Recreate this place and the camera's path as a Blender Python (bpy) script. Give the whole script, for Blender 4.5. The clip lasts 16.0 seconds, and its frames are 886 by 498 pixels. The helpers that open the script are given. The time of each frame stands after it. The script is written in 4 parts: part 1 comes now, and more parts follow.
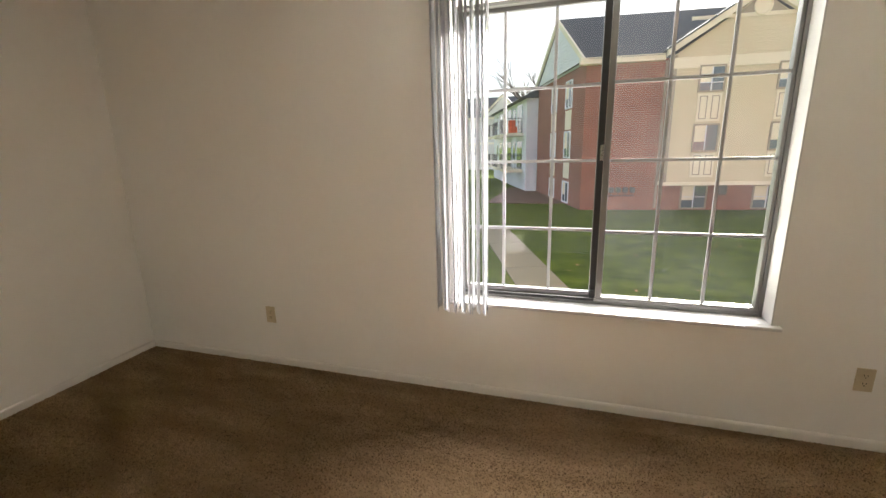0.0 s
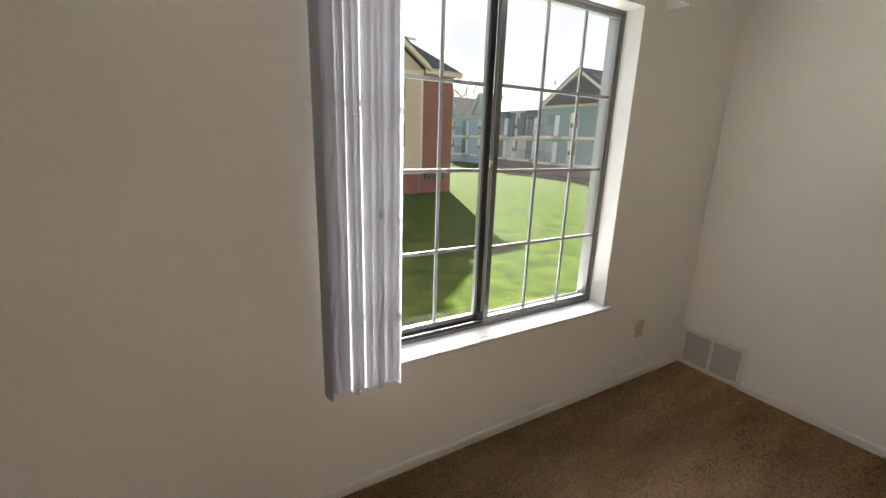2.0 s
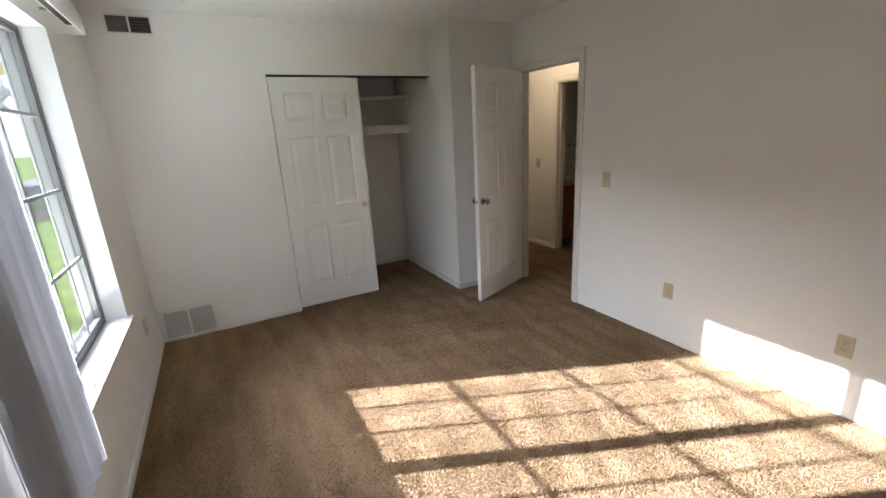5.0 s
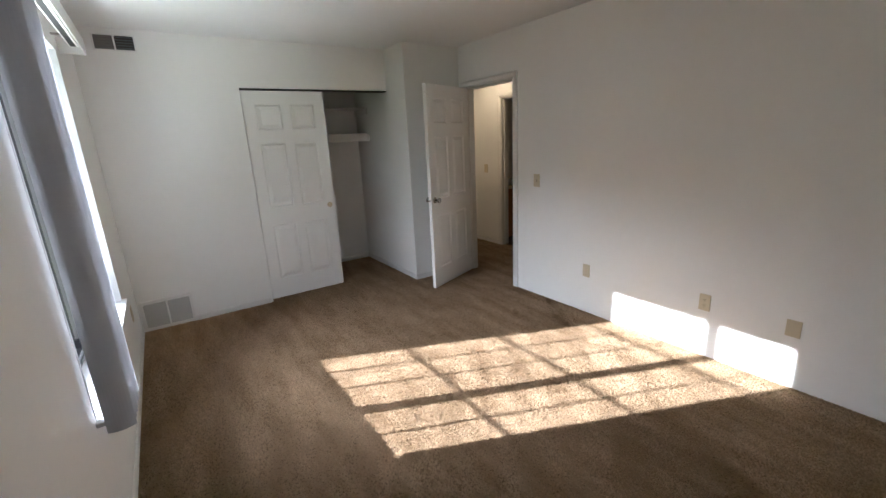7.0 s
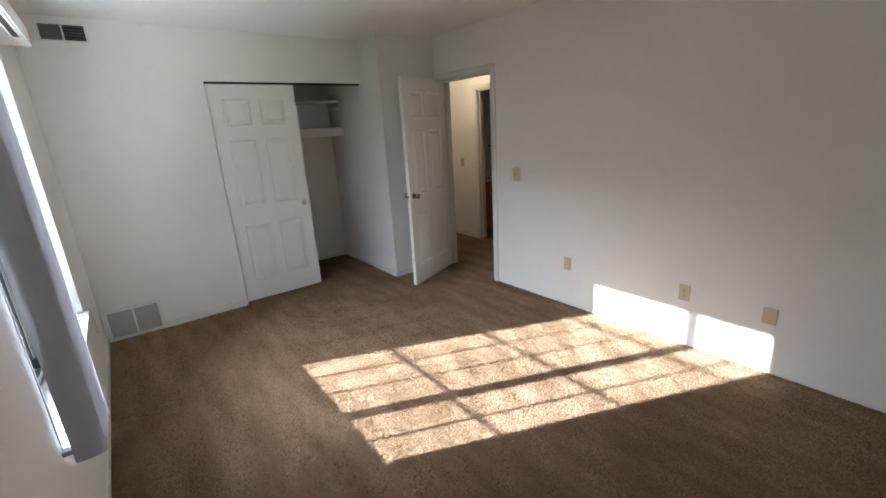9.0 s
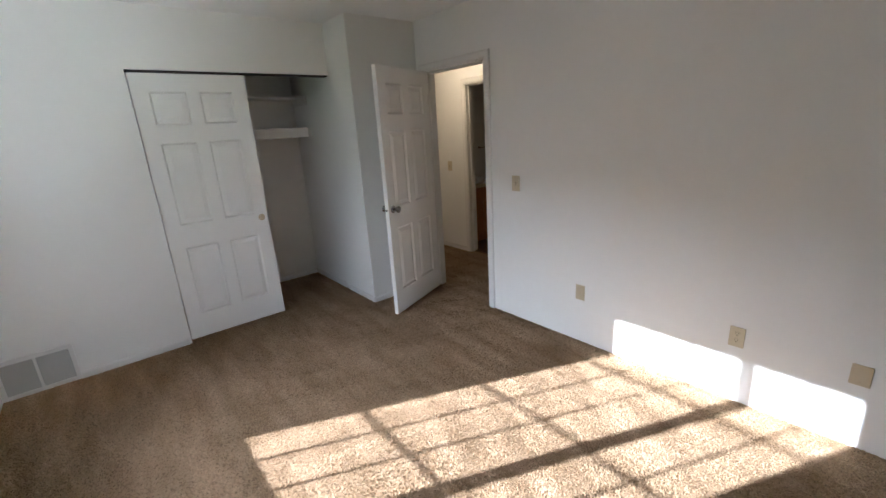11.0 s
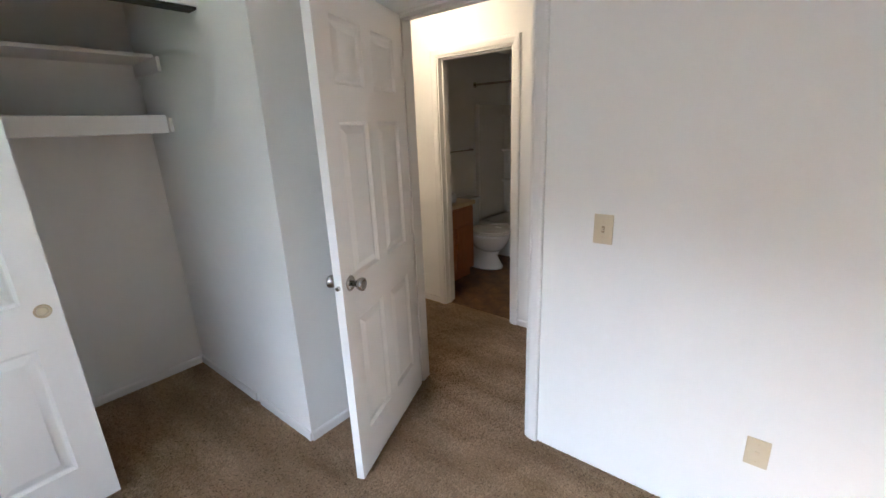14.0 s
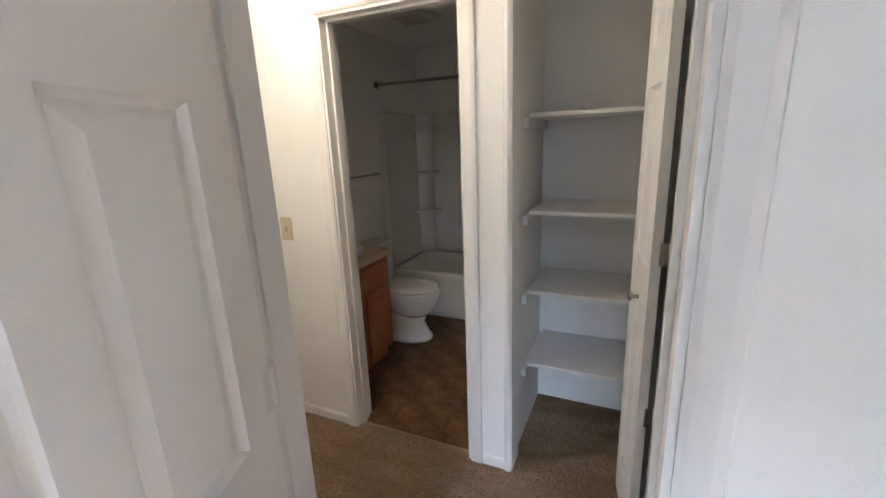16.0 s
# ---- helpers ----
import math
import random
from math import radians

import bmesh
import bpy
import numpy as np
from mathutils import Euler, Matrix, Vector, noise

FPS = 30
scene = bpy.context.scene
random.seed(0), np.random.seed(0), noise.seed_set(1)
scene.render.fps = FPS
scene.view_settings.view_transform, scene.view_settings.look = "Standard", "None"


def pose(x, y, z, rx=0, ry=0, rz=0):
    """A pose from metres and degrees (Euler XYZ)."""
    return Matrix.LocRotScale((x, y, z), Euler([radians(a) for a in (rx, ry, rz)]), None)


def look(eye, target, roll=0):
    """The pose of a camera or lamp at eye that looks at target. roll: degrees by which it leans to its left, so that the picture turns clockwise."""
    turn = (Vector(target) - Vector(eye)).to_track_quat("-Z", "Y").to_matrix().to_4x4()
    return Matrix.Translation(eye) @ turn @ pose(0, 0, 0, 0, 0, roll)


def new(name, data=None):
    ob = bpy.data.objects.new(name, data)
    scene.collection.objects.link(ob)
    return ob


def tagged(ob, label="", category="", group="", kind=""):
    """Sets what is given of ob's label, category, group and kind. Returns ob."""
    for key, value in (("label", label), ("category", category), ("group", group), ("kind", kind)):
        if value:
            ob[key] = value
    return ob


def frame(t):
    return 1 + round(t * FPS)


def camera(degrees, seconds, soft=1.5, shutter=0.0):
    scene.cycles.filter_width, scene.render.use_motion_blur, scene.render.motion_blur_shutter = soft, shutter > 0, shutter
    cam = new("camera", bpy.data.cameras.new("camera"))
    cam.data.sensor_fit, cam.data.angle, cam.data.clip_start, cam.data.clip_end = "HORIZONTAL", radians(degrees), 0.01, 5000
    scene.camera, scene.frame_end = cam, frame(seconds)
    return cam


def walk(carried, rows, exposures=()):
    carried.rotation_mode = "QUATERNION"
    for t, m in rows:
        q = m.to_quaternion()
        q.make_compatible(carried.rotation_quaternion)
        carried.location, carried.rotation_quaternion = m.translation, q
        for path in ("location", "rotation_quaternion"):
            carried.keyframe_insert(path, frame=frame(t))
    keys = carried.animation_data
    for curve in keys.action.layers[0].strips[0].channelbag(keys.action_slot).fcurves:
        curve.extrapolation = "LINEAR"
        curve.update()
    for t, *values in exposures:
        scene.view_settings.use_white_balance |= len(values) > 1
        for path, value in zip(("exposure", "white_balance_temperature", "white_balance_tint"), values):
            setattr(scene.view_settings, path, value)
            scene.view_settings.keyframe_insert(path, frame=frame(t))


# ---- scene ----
cam = camera(93.5, 16.0)
PATH = [
    (0, (0.275, 0.101, 1.443), (-0.3, 1.958, 0.973), -1.5),
    (0.5, (-0.038, 0.268, 1.456), (-0.319, 2.188, 0.974), -1.9),
    (1, (-0.346, 0.508, 1.488), (-0.262, 2.446, 1.003), -1.1),
    (1.5, (-0.581, 0.685, 1.516), (-0.071, 2.552, 1.01), -0.1),
    (2, (-0.763, 0.849, 1.498), (0.234, 2.506, 0.986), 1.9),
    (2.5, (-0.89, 1.092, 1.487), (0.528, 2.427, 1.03), 1.8),
    (3, (-0.998, 1.37, 1.495), (0.788, 2.139, 1.028), 0.7),
    (3.5, (-1.16, 1.429, 1.531), (0.764, 1.654, 1.033), 0.1),
    (4, (-1.37, 1.478, 1.516), (0.55, 1.241, 1.006), -0.6),
    (4.5, (-1.563, 1.553, 1.522), (0.27, 0.939, 1.009), -2.3),
    (5, (-1.723, 1.697, 1.553), (-0.021, 0.799, 1.008), -3.2),
    (5.2, (-1.787, 1.754, 1.542), (-0.132, 0.777, 0.992), -3.5),
    (7.5, (-2.244, 1.957, 1.565), (-0.643, 0.879, 1.042), -2.8),
    (8, (-2.23, 1.972, 1.589), (-0.65, 0.869, 1.052), -2.9),
    (10.5, (-1.752, 1.695, 1.558), (-0.263, 0.488, 0.987), -3.7),
    (11, (-1.579, 1.518, 1.573), (-0.089, 0.309, 1.01), -3.4),
    (11.5, (-1.415, 1.41, 1.559), (0.068, 0.189, 1.003), -3.0),
    (12, (-1.137, 1.335, 1.557), (0.317, 0.077, 1.004), -2.5),
    (12.5, (-0.886, 1.224, 1.544), (0.523, -0.082, 0.986), -2.3),
    (13, (-0.591, 1.023, 1.536), (0.76, -0.34, 0.976), -2.3),
    (13.5, (-0.273, 0.843, 1.517), (1.015, -0.578, 0.95), -2.2),
    (14, (0.031, 0.646, 1.534), (1.248, -0.836, 0.964), -2.3),
    (14.5, (0.285, 0.338, 1.508), (1.434, -1.189, 0.916), -2.4),
    (15, (0.531, 0.096, 1.509), (1.629, -1.473, 0.931), -2.4),
    (15.5, (0.771, -0.155, 1.511), (1.728, -1.835, 0.997), -2.7),
    (16, (0.922, -0.434, 1.489), (1.734, -2.192, 0.989), -2.3),
]
EXPOSURES = [(0, 3.65, 6600, 10), (0.5, 3.5, 6500, 10), (1, 3.15, 6500, 10), (2.5, 3.2, 6150, 10), (3.5, 3.45, 6200, 10), (4, 3.6, 6300, 10), (5, 3.6, 5550, 10), (7.5, 3.65, 5300, 10), (11, 3.7, 5150, 10), (12.5, 4.05, 5000, 10), (14, 4.6, 5000, 10), (15, 4.85, 5500, 10), (16, 5.05, 4700, 10)]
walk(cam, [(t, look(eye, target, roll)) for t, eye, target, roll in PATH], EXPOSURES)

SKY, SUN, SKYLAMP, BOUNCE, HALL, CLOUD = 0.015, 3.25, 42.0, 44.0, 0.22, 7.5

# ---- world, sun, exposure ----
SUN_DIR = Vector((0.44, 1.0, 0.545)).normalized()
world = bpy.data.worlds.new("sky")
scene.world = world
world.use_nodes = True
wn, wl = world.node_tree.nodes, world.node_tree.links
wn.clear()
sky = wn.new("ShaderNodeTexSky")
sky.sky_type, sky.sun_disc = "NISHITA", False
sky.sun_elevation, sky.sun_rotation = math.asin(SUN_DIR.z), math.atan2(SUN_DIR.x, SUN_DIR.y)
# broken cloud over the blue
wco = wn.new("ShaderNodeTexCoord")
wmap = wn.new("ShaderNodeMapping")
wmap.inputs["Scale"].default_value = (1.0, 1.0, 2.6)
cloud = wn.new("ShaderNodeTexNoise")
cloud.inputs["Scale"].default_value, cloud.inputs["Detail"].default_value, cloud.inputs["Roughness"].default_value = 3.2, 7.0, 0.55
cramp = wn.new("ShaderNodeValToRGB")
cramp.color_ramp.elements[0].position, cramp.color_ramp.elements[1].position = 0.42, 0.60
cmix = wn.new("ShaderNodeMixRGB")
cmix.inputs["Color2"].default_value = (CLOUD, CLOUD, CLOUD * 1.02, 1)
wbg, wout = wn.new("ShaderNodeBackground"), wn.new("ShaderNodeOutputWorld")
wbg.inputs["Strength"].default_value = SKY
wl.new(wco.outputs["Generated"], wmap.inputs["Vector"])
wl.new(wmap.outputs["Vector"], cloud.inputs["Vector"])
wl.new(cloud.outputs["Fac"], cramp.inputs["Fac"])
wl.new(cramp.outputs["Color"], cmix.inputs["Fac"])
wl.new(sky.outputs["Color"], cmix.inputs["Color1"])
wl.new(cmix.outputs["Color"], wbg.inputs["Color"])
wl.new(wbg.outputs["Background"], wout.inputs["Surface"])

sun = new("sun", bpy.data.lights.new("sun", "SUN"))
sun.data.energy, sun.data.angle, sun.data.color = SUN, radians(0.6), (1.0, 0.95, 0.88)
sun.matrix_world = look(SUN_DIR * 60, (0, 0, 0))


def area_lamp(name, eye, target, w, h, power, color):
    ob = new(name, bpy.data.lights.new(name, "AREA"))
    ob.data.shape, ob.data.size, ob.data.size_y = "RECTANGLE", w, h
    ob.data.energy, ob.data.color = power, color
    ob.matrix_world = look(eye, target)
    return ob


# daylight through the bedroom window
# (the bright sky round the sun, and light thrown back by the ground below the sill)
glow = area_lamp("bright_sky", Vector((0.44, 2.4, 1.4)) + Vector((0.25, 1.0, 0.80)).normalized() * 5.0, (0.44, 2.4, 1.4), 5.4, 2.8, SKYLAMP, (1.0, 0.97, 0.93))
glow.data.spread = radians(110)
area_lamp("garden_bounce", (2.35, 3.05, -0.78), (-0.9, 1.0, 2.2), 1.6, 0.6, BOUNCE, (1.0, 0.97, 0.90))
area_lamp("ground_bounce", (0.44, 2.98, -0.10), (0.3, 0.3, 2.2), 3.0, 0.6, BOUNCE * 0.33, (1.0, 0.96, 0.87))


# ---- materials ----
def mat(name, color, rough=0.6, metal=0.0, scale=8.0, vary=0.12, bump=0.0, bscale=120.0, tint=None, coat=0.0, spec=0.5, contrast=0.5):
    """A plain surface with broad stains, fine grain and fine relief."""
    m = bpy.data.materials.new(name)
    m.use_nodes = True
    n, l = m.node_tree.nodes, m.node_tree.links
    b = n["Principled BSDF"]
    co = n.new("ShaderNodeTexCoord")
    big = n.new("ShaderNodeTexNoise")
    big.inputs["Scale"].default_value, big.inputs["Detail"].default_value = scale, 5
    fine = n.new("ShaderNodeTexNoise")
    fine.inputs["Scale"].default_value, fine.inputs["Detail"].default_value = scale * 14, 3
    add = n.new("ShaderNodeMath")
    add.operation = "ADD"
    half = n.new("ShaderNodeMath")
    half.operation, half.inputs[1].default_value = "MULTIPLY", 0.5
    mix = n.new("ShaderNodeMixRGB")
    t2 = tint or [min(1, c * (1 + vary)) for c in color]
    mix.inputs["Color1"].default_value = (*[c * (1 - vary) for c in color], 1)
    mix.inputs["Color2"].default_value = (*t2, 1)
    l.new(co.outputs["Object"], big.inputs["Vector"])
    l.new(co.outputs["Object"], fine.inputs["Vector"])
    l.new(big.outputs["Fac"], add.inputs[0])
    l.new(fine.outputs["Fac"], add.inputs[1])
    l.new(add.outputs[0], half.inputs[0])
    con = n.new("ShaderNodeMapRange")
    con.inputs["From Min"].default_value, con.inputs["From Max"].default_value = 0.5 - contrast, 0.5 + contrast
    l.new(half.outputs[0], con.inputs["Value"])
    l.new(con.outputs["Result"], mix.inputs["Fac"])
    l.new(mix.outputs["Color"], b.inputs["Base Color"])
    rr = n.new("ShaderNodeMapRange")
    rr.inputs["To Min"].default_value, rr.inputs["To Max"].default_value = max(0.02, rough - 0.08), min(1, rough + 0.08)
    l.new(big.outputs["Fac"], rr.inputs["Value"])
    l.new(rr.outputs["Result"], b.inputs["Roughness"])
    b.inputs["Metallic"].default_value = metal
    b.inputs["Coat Weight"].default_value = coat
    b.inputs["Specular IOR Level"].default_value = spec
    if bump:
        bt = n.new("ShaderNodeTexNoise")
        bt.inputs["Scale"].default_value, bt.inputs["Detail"].default_value = bscale, 3
        bp = n.new("ShaderNodeBump")
        bp.inputs["Strength"].default_value, bp.inputs["Distance"].default_value = bump, 0.004
        l.new(co.outputs["Object"], bt.inputs["Vector"])
        l.new(bt.outputs["Fac"], bp.inputs["Height"])
        l.new(bp.outputs["Normal"], b.inputs["Normal"])
    return m


PAINT = mat("wall_paint", (0.86, 0.842, 0.80), 0.55, scale=1.1, vary=0.03, bump=0.22, bscale=170, spec=0.35)
CEIL = mat("ceiling_paint", (0.86, 0.85, 0.82), 0.9, scale=1.5, vary=0.03, bump=0.5, bscale=90)
TRIM = mat("trim_paint", (0.80, 0.775, 0.735), 0.42, scale=5, vary=0.03, bump=0.08, bscale=60)
DOORP = mat("door_paint", (0.87, 0.855, 0.82), 0.42, scale=4, vary=0.03, bump=0.10, bscale=220)
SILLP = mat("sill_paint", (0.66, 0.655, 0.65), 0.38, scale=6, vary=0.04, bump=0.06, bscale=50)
ALU = mat("mill_aluminium", (0.22, 0.215, 0.21), 0.45, 0.7, scale=20, vary=0.15, bump=0.05)
RUBBER = mat("black_seal", (0.016, 0.016, 0.018), 0.6, scale=20, vary=0.2)
VINYL = mat("white_sash_bar", (0.40, 0.40, 0.41), 0.45, scale=15, vary=0.05)
CHROME = mat("satin_nickel", (0.42, 0.40, 0.37), 0.24, 1.0, scale=30, vary=0.1)
BRASS = mat("worn_brass", (0.62, 0.52, 0.36), 0.32, 1.0, scale=30, vary=0.2)
ALMOND = mat("almond_plastic", (0.62, 0.53, 0.36), 0.35, scale=30, vary=0.05)
SLOT = mat("dark_slot", (0.03, 0.028, 0.024), 0.7, scale=30, vary=0.2)
GRILLE = mat("grille_enamel", (0.52, 0.50, 0.46), 0.5, scale=15, vary=0.08)
VENTS = mat("vent_enamel", (0.17, 0.155, 0.135), 0.5, scale=15, vary=0.08)
# almond darkened in its colour for the shaded recess round a switch toggle
TOGGLE_SHADE = mat("shaded_almond", (0.33, 0.26, 0.16), 0.4, scale=30, vary=0.1)
DUCT = mat("duct_dark", (0.05, 0.045, 0.04), 0.8, scale=15, vary=0.3)
PORC = mat("porcelain", (0.83, 0.82, 0.79), 0.12, scale=6, vary=0.02, coat=0.4)
SEATM = mat("toilet_seat_plastic", (0.80, 0.77, 0.70), 0.25, scale=6, vary=0.02)
FIBRE = mat("tub_fibreglass", (0.76, 0.72, 0.65), 0.22, scale=5, vary=0.03)
OAK = mat("orange_oak", (0.36, 0.125, 0.034), 0.42, scale=9, vary=0.35, bump=0.15, bscale=80)
LAMI = mat("tan_laminate", (0.60, 0.44, 0.24), 0.32, scale=25, vary=0.12)
LAMPM = mat("frosted_lamp", (0.9, 0.85, 0.75), 0.4)
LAMPM.node_tree.nodes["Principled BSDF"].inputs["Emission Color"].default_value = (1.0, 0.72, 0.42, 1)
LAMPM.node_tree.nodes["Principled BSDF"].inputs["Emission Strength"].default_value = 1.6


def glass(name, haze):
    """A thin pane with a film of dust."""
    m = bpy.data.materials.new(name)
    m.use_nodes = True
    n, l = m.node_tree.nodes, m.node_tree.links
    n.clear()
    out = n.new("ShaderNodeOutputMaterial")
    tr, gl, df = n.new("ShaderNodeBsdfTransparent"), n.new("ShaderNodeBsdfGlossy"), n.new("ShaderNodeBsdfTranslucent")
    tr.inputs["Color"].default_value = (0.97, 0.985, 0.98, 1)
    gl.inputs["Roughness"].default_value = 0.02
    df.inputs["Color"].default_value = (0.85, 0.87, 0.9, 1)
    fr = n.new("ShaderNodeFresnel")
    fr.inputs["IOR"].default_value = 1.5
    co, nz = n.new("ShaderNodeTexCoord"), n.new("ShaderNodeTexNoise")
    nz.inputs["Scale"].default_value, nz.inputs["Detail"].default_value = 3.0, 8
    mp = n.new("ShaderNodeMapRange")
    mp.inputs["From Min"].default_value, mp.inputs["From Max"].default_value = 0.35, 0.75
    mp.inputs["To Min"].default_value, mp.inputs["To Max"].default_value = haze * 0.3, haze
    a, b = n.new("ShaderNodeMixShader"), n.new("ShaderNodeMixShader")
    l.new(co.outputs["Object"], nz.inputs["Vector"])
    l.new(nz.outputs["Fac"], mp.inputs["Value"])
    l.new(mp.outputs["Result"], a.inputs["Fac"])
    l.new(tr.outputs[0], a.inputs[1])
    l.new(df.outputs[0], a.inputs[2])
    l.new(fr.outputs[0], b.inputs["Fac"])
    l.new(a.outputs[0], b.inputs[1])
    l.new(gl.outputs[0], b.inputs[2])
    l.new(b.outputs[0], out.inputs["Surface"])
    return m


PANE = glass("window_glass", 0.004)
PANE_DUSTY = glass("dusty_window_glass", 0.011)


def vane_mat():
    m = mat("vane_vinyl", (0.60, 0.60, 0.62), 0.5, scale=6, vary=0.03)
    n, l = m.node_tree.nodes, m.node_tree.links
    out = n["Material Output"]
    tl, mx = n.new("ShaderNodeBsdfTranslucent"), n.new("ShaderNodeMixShader")
    tl.inputs["Color"].default_value = (0.82, 0.82, 0.84, 1)
    mx.inputs["Fac"].default_value = 0.08
    l.new(n["Principled BSDF"].outputs[0], mx.inputs[1])
    l.new(tl.outputs[0], mx.inputs[2])
    l.new(mx.outputs[0], out.inputs["Surface"])
    return m


VANE = vane_mat()


def carpet_mat(name, low, high):
    """Brown pile: brushed-stroke shading put into the colour, a different shade for every tuft."""
    m = bpy.data.materials.new(name)
    m.use_nodes = True
    n, l = m.node_tree.nodes, m.node_tree.links
    b = n["Principled BSDF"]
    b.inputs["Roughness"].default_value, b.inputs["Specular IOR Level"].default_value = 1.0, 0.05
    co, geo = n.new("ShaderNodeTexCoord"), n.new("ShaderNodeNewGeometry")
    stroke_shade, fleck = n.new("ShaderNodeTexNoise"), n.new("ShaderNodeTexNoise")
    stroke_shade.inputs["Scale"].default_value, stroke_shade.inputs["Detail"].default_value = 1.0, 5
    brush = n.new("ShaderNodeMapping")
    brush.inputs["Rotation"].default_value, brush.inputs["Scale"].default_value = (0, 0, radians(58)), (1.8, 7.5, 1)
    l.new(co.outputs["Object"], brush.inputs["Vector"])
    fleck.inputs["Scale"].default_value, fleck.inputs["Detail"].default_value = 70, 2
    l.new(brush.outputs["Vector"], stroke_shade.inputs["Vector"])
    l.new(co.outputs["Object"], fleck.inputs["Vector"])
    c1 = n.new("ShaderNodeMixRGB")
    c1.inputs["Color1"].default_value, c1.inputs["Color2"].default_value = (*low, 1), (*high, 1)
    mr = n.new("ShaderNodeMapRange")
    mr.inputs["From Min"].default_value, mr.inputs["From Max"].default_value = 0.36, 0.64
    l.new(stroke_shade.outputs["Fac"], mr.inputs["Value"])
    l.new(mr.outputs["Result"], c1.inputs["Fac"])
    ad = n.new("ShaderNodeMath")
    ad.operation = "ADD"
    l.new(geo.outputs["Random Per Island"], ad.inputs[0])
    l.new(fleck.outputs["Fac"], ad.inputs[1])
    vr = n.new("ShaderNodeMapRange")
    vr.inputs["From Min"].default_value, vr.inputs["From Max"].default_value = 0.4, 1.2
    vr.inputs["To Min"].default_value, vr.inputs["To Max"].default_value = 0.58, 1.42
    l.new(ad.outputs[0], vr.inputs["Value"])
    hv = n.new("ShaderNodeHueSaturation")
    l.new(c1.outputs["Color"], hv.inputs["Color"])
    l.new(vr.outputs["Result"], hv.inputs["Value"])
    l.new(hv.outputs["Color"], b.inputs["Base Color"])
    tl, mx = n.new("ShaderNodeBsdfTranslucent"), n.new("ShaderNodeMixShader")
    mx.inputs["Fac"].default_value = 0.45
    l.new(hv.outputs["Color"], tl.inputs["Color"])
    l.new(b.outputs[0], mx.inputs[1])
    l.new(tl.outputs[0], mx.inputs[2])
    l.new(mx.outputs[0], n["Material Output"].inputs["Surface"])
    return m


CARPET = carpet_mat("carpet_backing", (0.25, 0.172, 0.102), (0.32, 0.230, 0.146))
TUFT = carpet_mat("cut_pile_carpet", (0.290, 0.203, 0.121), (0.400, 0.291, 0.186))



def vinyl_floor_mat():
    m = mat("brown_vinyl_tile", (0.060, 0.028, 0.011), 0.38, scale=9, vary=0.6, tint=(0.23, 0.120, 0.048), contrast=0.13, spec=0.3)
    return m


VFLOOR = vinyl_floor_mat()


def brick_mat(name, c1, c2, mortar):
    m = bpy.data.materials.new(name)
    m.use_nodes = True
    n, l = m.node_tree.nodes, m.node_tree.links
    b = n["Principled BSDF"]
    b.inputs["Roughness"].default_value = 0.9
    co, sp, ad, cb = n.new("ShaderNodeTexCoord"), n.new("ShaderNodeSeparateXYZ"), n.new("ShaderNodeMath"), n.new("ShaderNodeCombineXYZ")
    bk = n.new("ShaderNodeTexBrick")
    bk.inputs["Color1"].default_value, bk.inputs["Color2"].default_value, bk.inputs["Mortar"].default_value = (*c1, 1), (*c2, 1), (*mortar, 1)
    bk.inputs["Scale"].default_value, bk.inputs["Brick Width"].default_value, bk.inputs["Row Height"].default_value = 1.0, 0.30, 0.10
    bk.inputs["Mortar Size"].default_value = 0.012
    l.new(co.outputs["Object"], sp.inputs[0])
    l.new(sp.outputs["X"], ad.inputs[0])
    l.new(sp.outputs["Y"], ad.inputs[1])
    l.new(ad.outputs[0], cb.inputs["X"])
    l.new(sp.outputs["Z"], cb.inputs["Y"])
    l.new(cb.outputs[0], bk.inputs["Vector"])
    nz, mx = n.new("ShaderNodeTexNoise"), n.new("ShaderNodeMixRGB")
    nz.inputs["Scale"].default_value = 0.9
    mx.blend_type, mx.inputs["Fac"].default_value = "OVERLAY", 0.35
    l.new(co.outputs["Object"], nz.inputs["Vector"])
    l.new(bk.outputs["Color"], mx.inputs["Color1"])
    l.new(nz.outputs["Fac"], mx.inputs["Color2"])
    l.new(mx.outputs["Color"], b.inputs["Base Color"])
    bp = n.new("ShaderNodeBump")
    bp.inputs["Strength"].default_value, bp.inputs["Distance"].default_value = 0.6, 0.01
    bp.invert = True
    l.new(bk.outputs["Fac"], bp.inputs["Height"])
    l.new(bp.outputs["Normal"], b.inputs["Normal"])
    return m


BRICK = brick_mat("red_brick", (0.30, 0.10, 0.065), (0.24, 0.075, 0.05), (0.30, 0.24, 0.20))
BRICK_FAR = brick_mat("dull_brick", (0.20, 0.12, 0.09), (0.16, 0.09, 0.07), (0.22, 0.19, 0.17))
SHINGLE = mat("dark_shingle", (0.060, 0.068, 0.080), 0.95, scale=3, vary=0.25, bump=0.6, bscale=25)
SHINGLE_PALE = mat("pale_shingle", (0.38, 0.35, 0.33), 0.9, scale=3, vary=0.15, bump=0.4, bscale=25)
YELLOW = mat("cream_siding", (0.58, 0.51, 0.37), 0.7, scale=2, vary=0.06)
WHITES = mat("white_siding", (0.66, 0.69, 0.78), 0.7, scale=2, vary=0.05)
CREAM = mat("cream_trim", (0.72, 0.66, 0.54), 0.6, scale=2, vary=0.04)
TAUPE = mat("taupe_trim", (0.30, 0.26, 0.21), 0.7, scale=3, vary=0.08)
GREENS = mat("teal_siding", (0.22, 0.315, 0.315), 0.75, scale=2, vary=0.06)
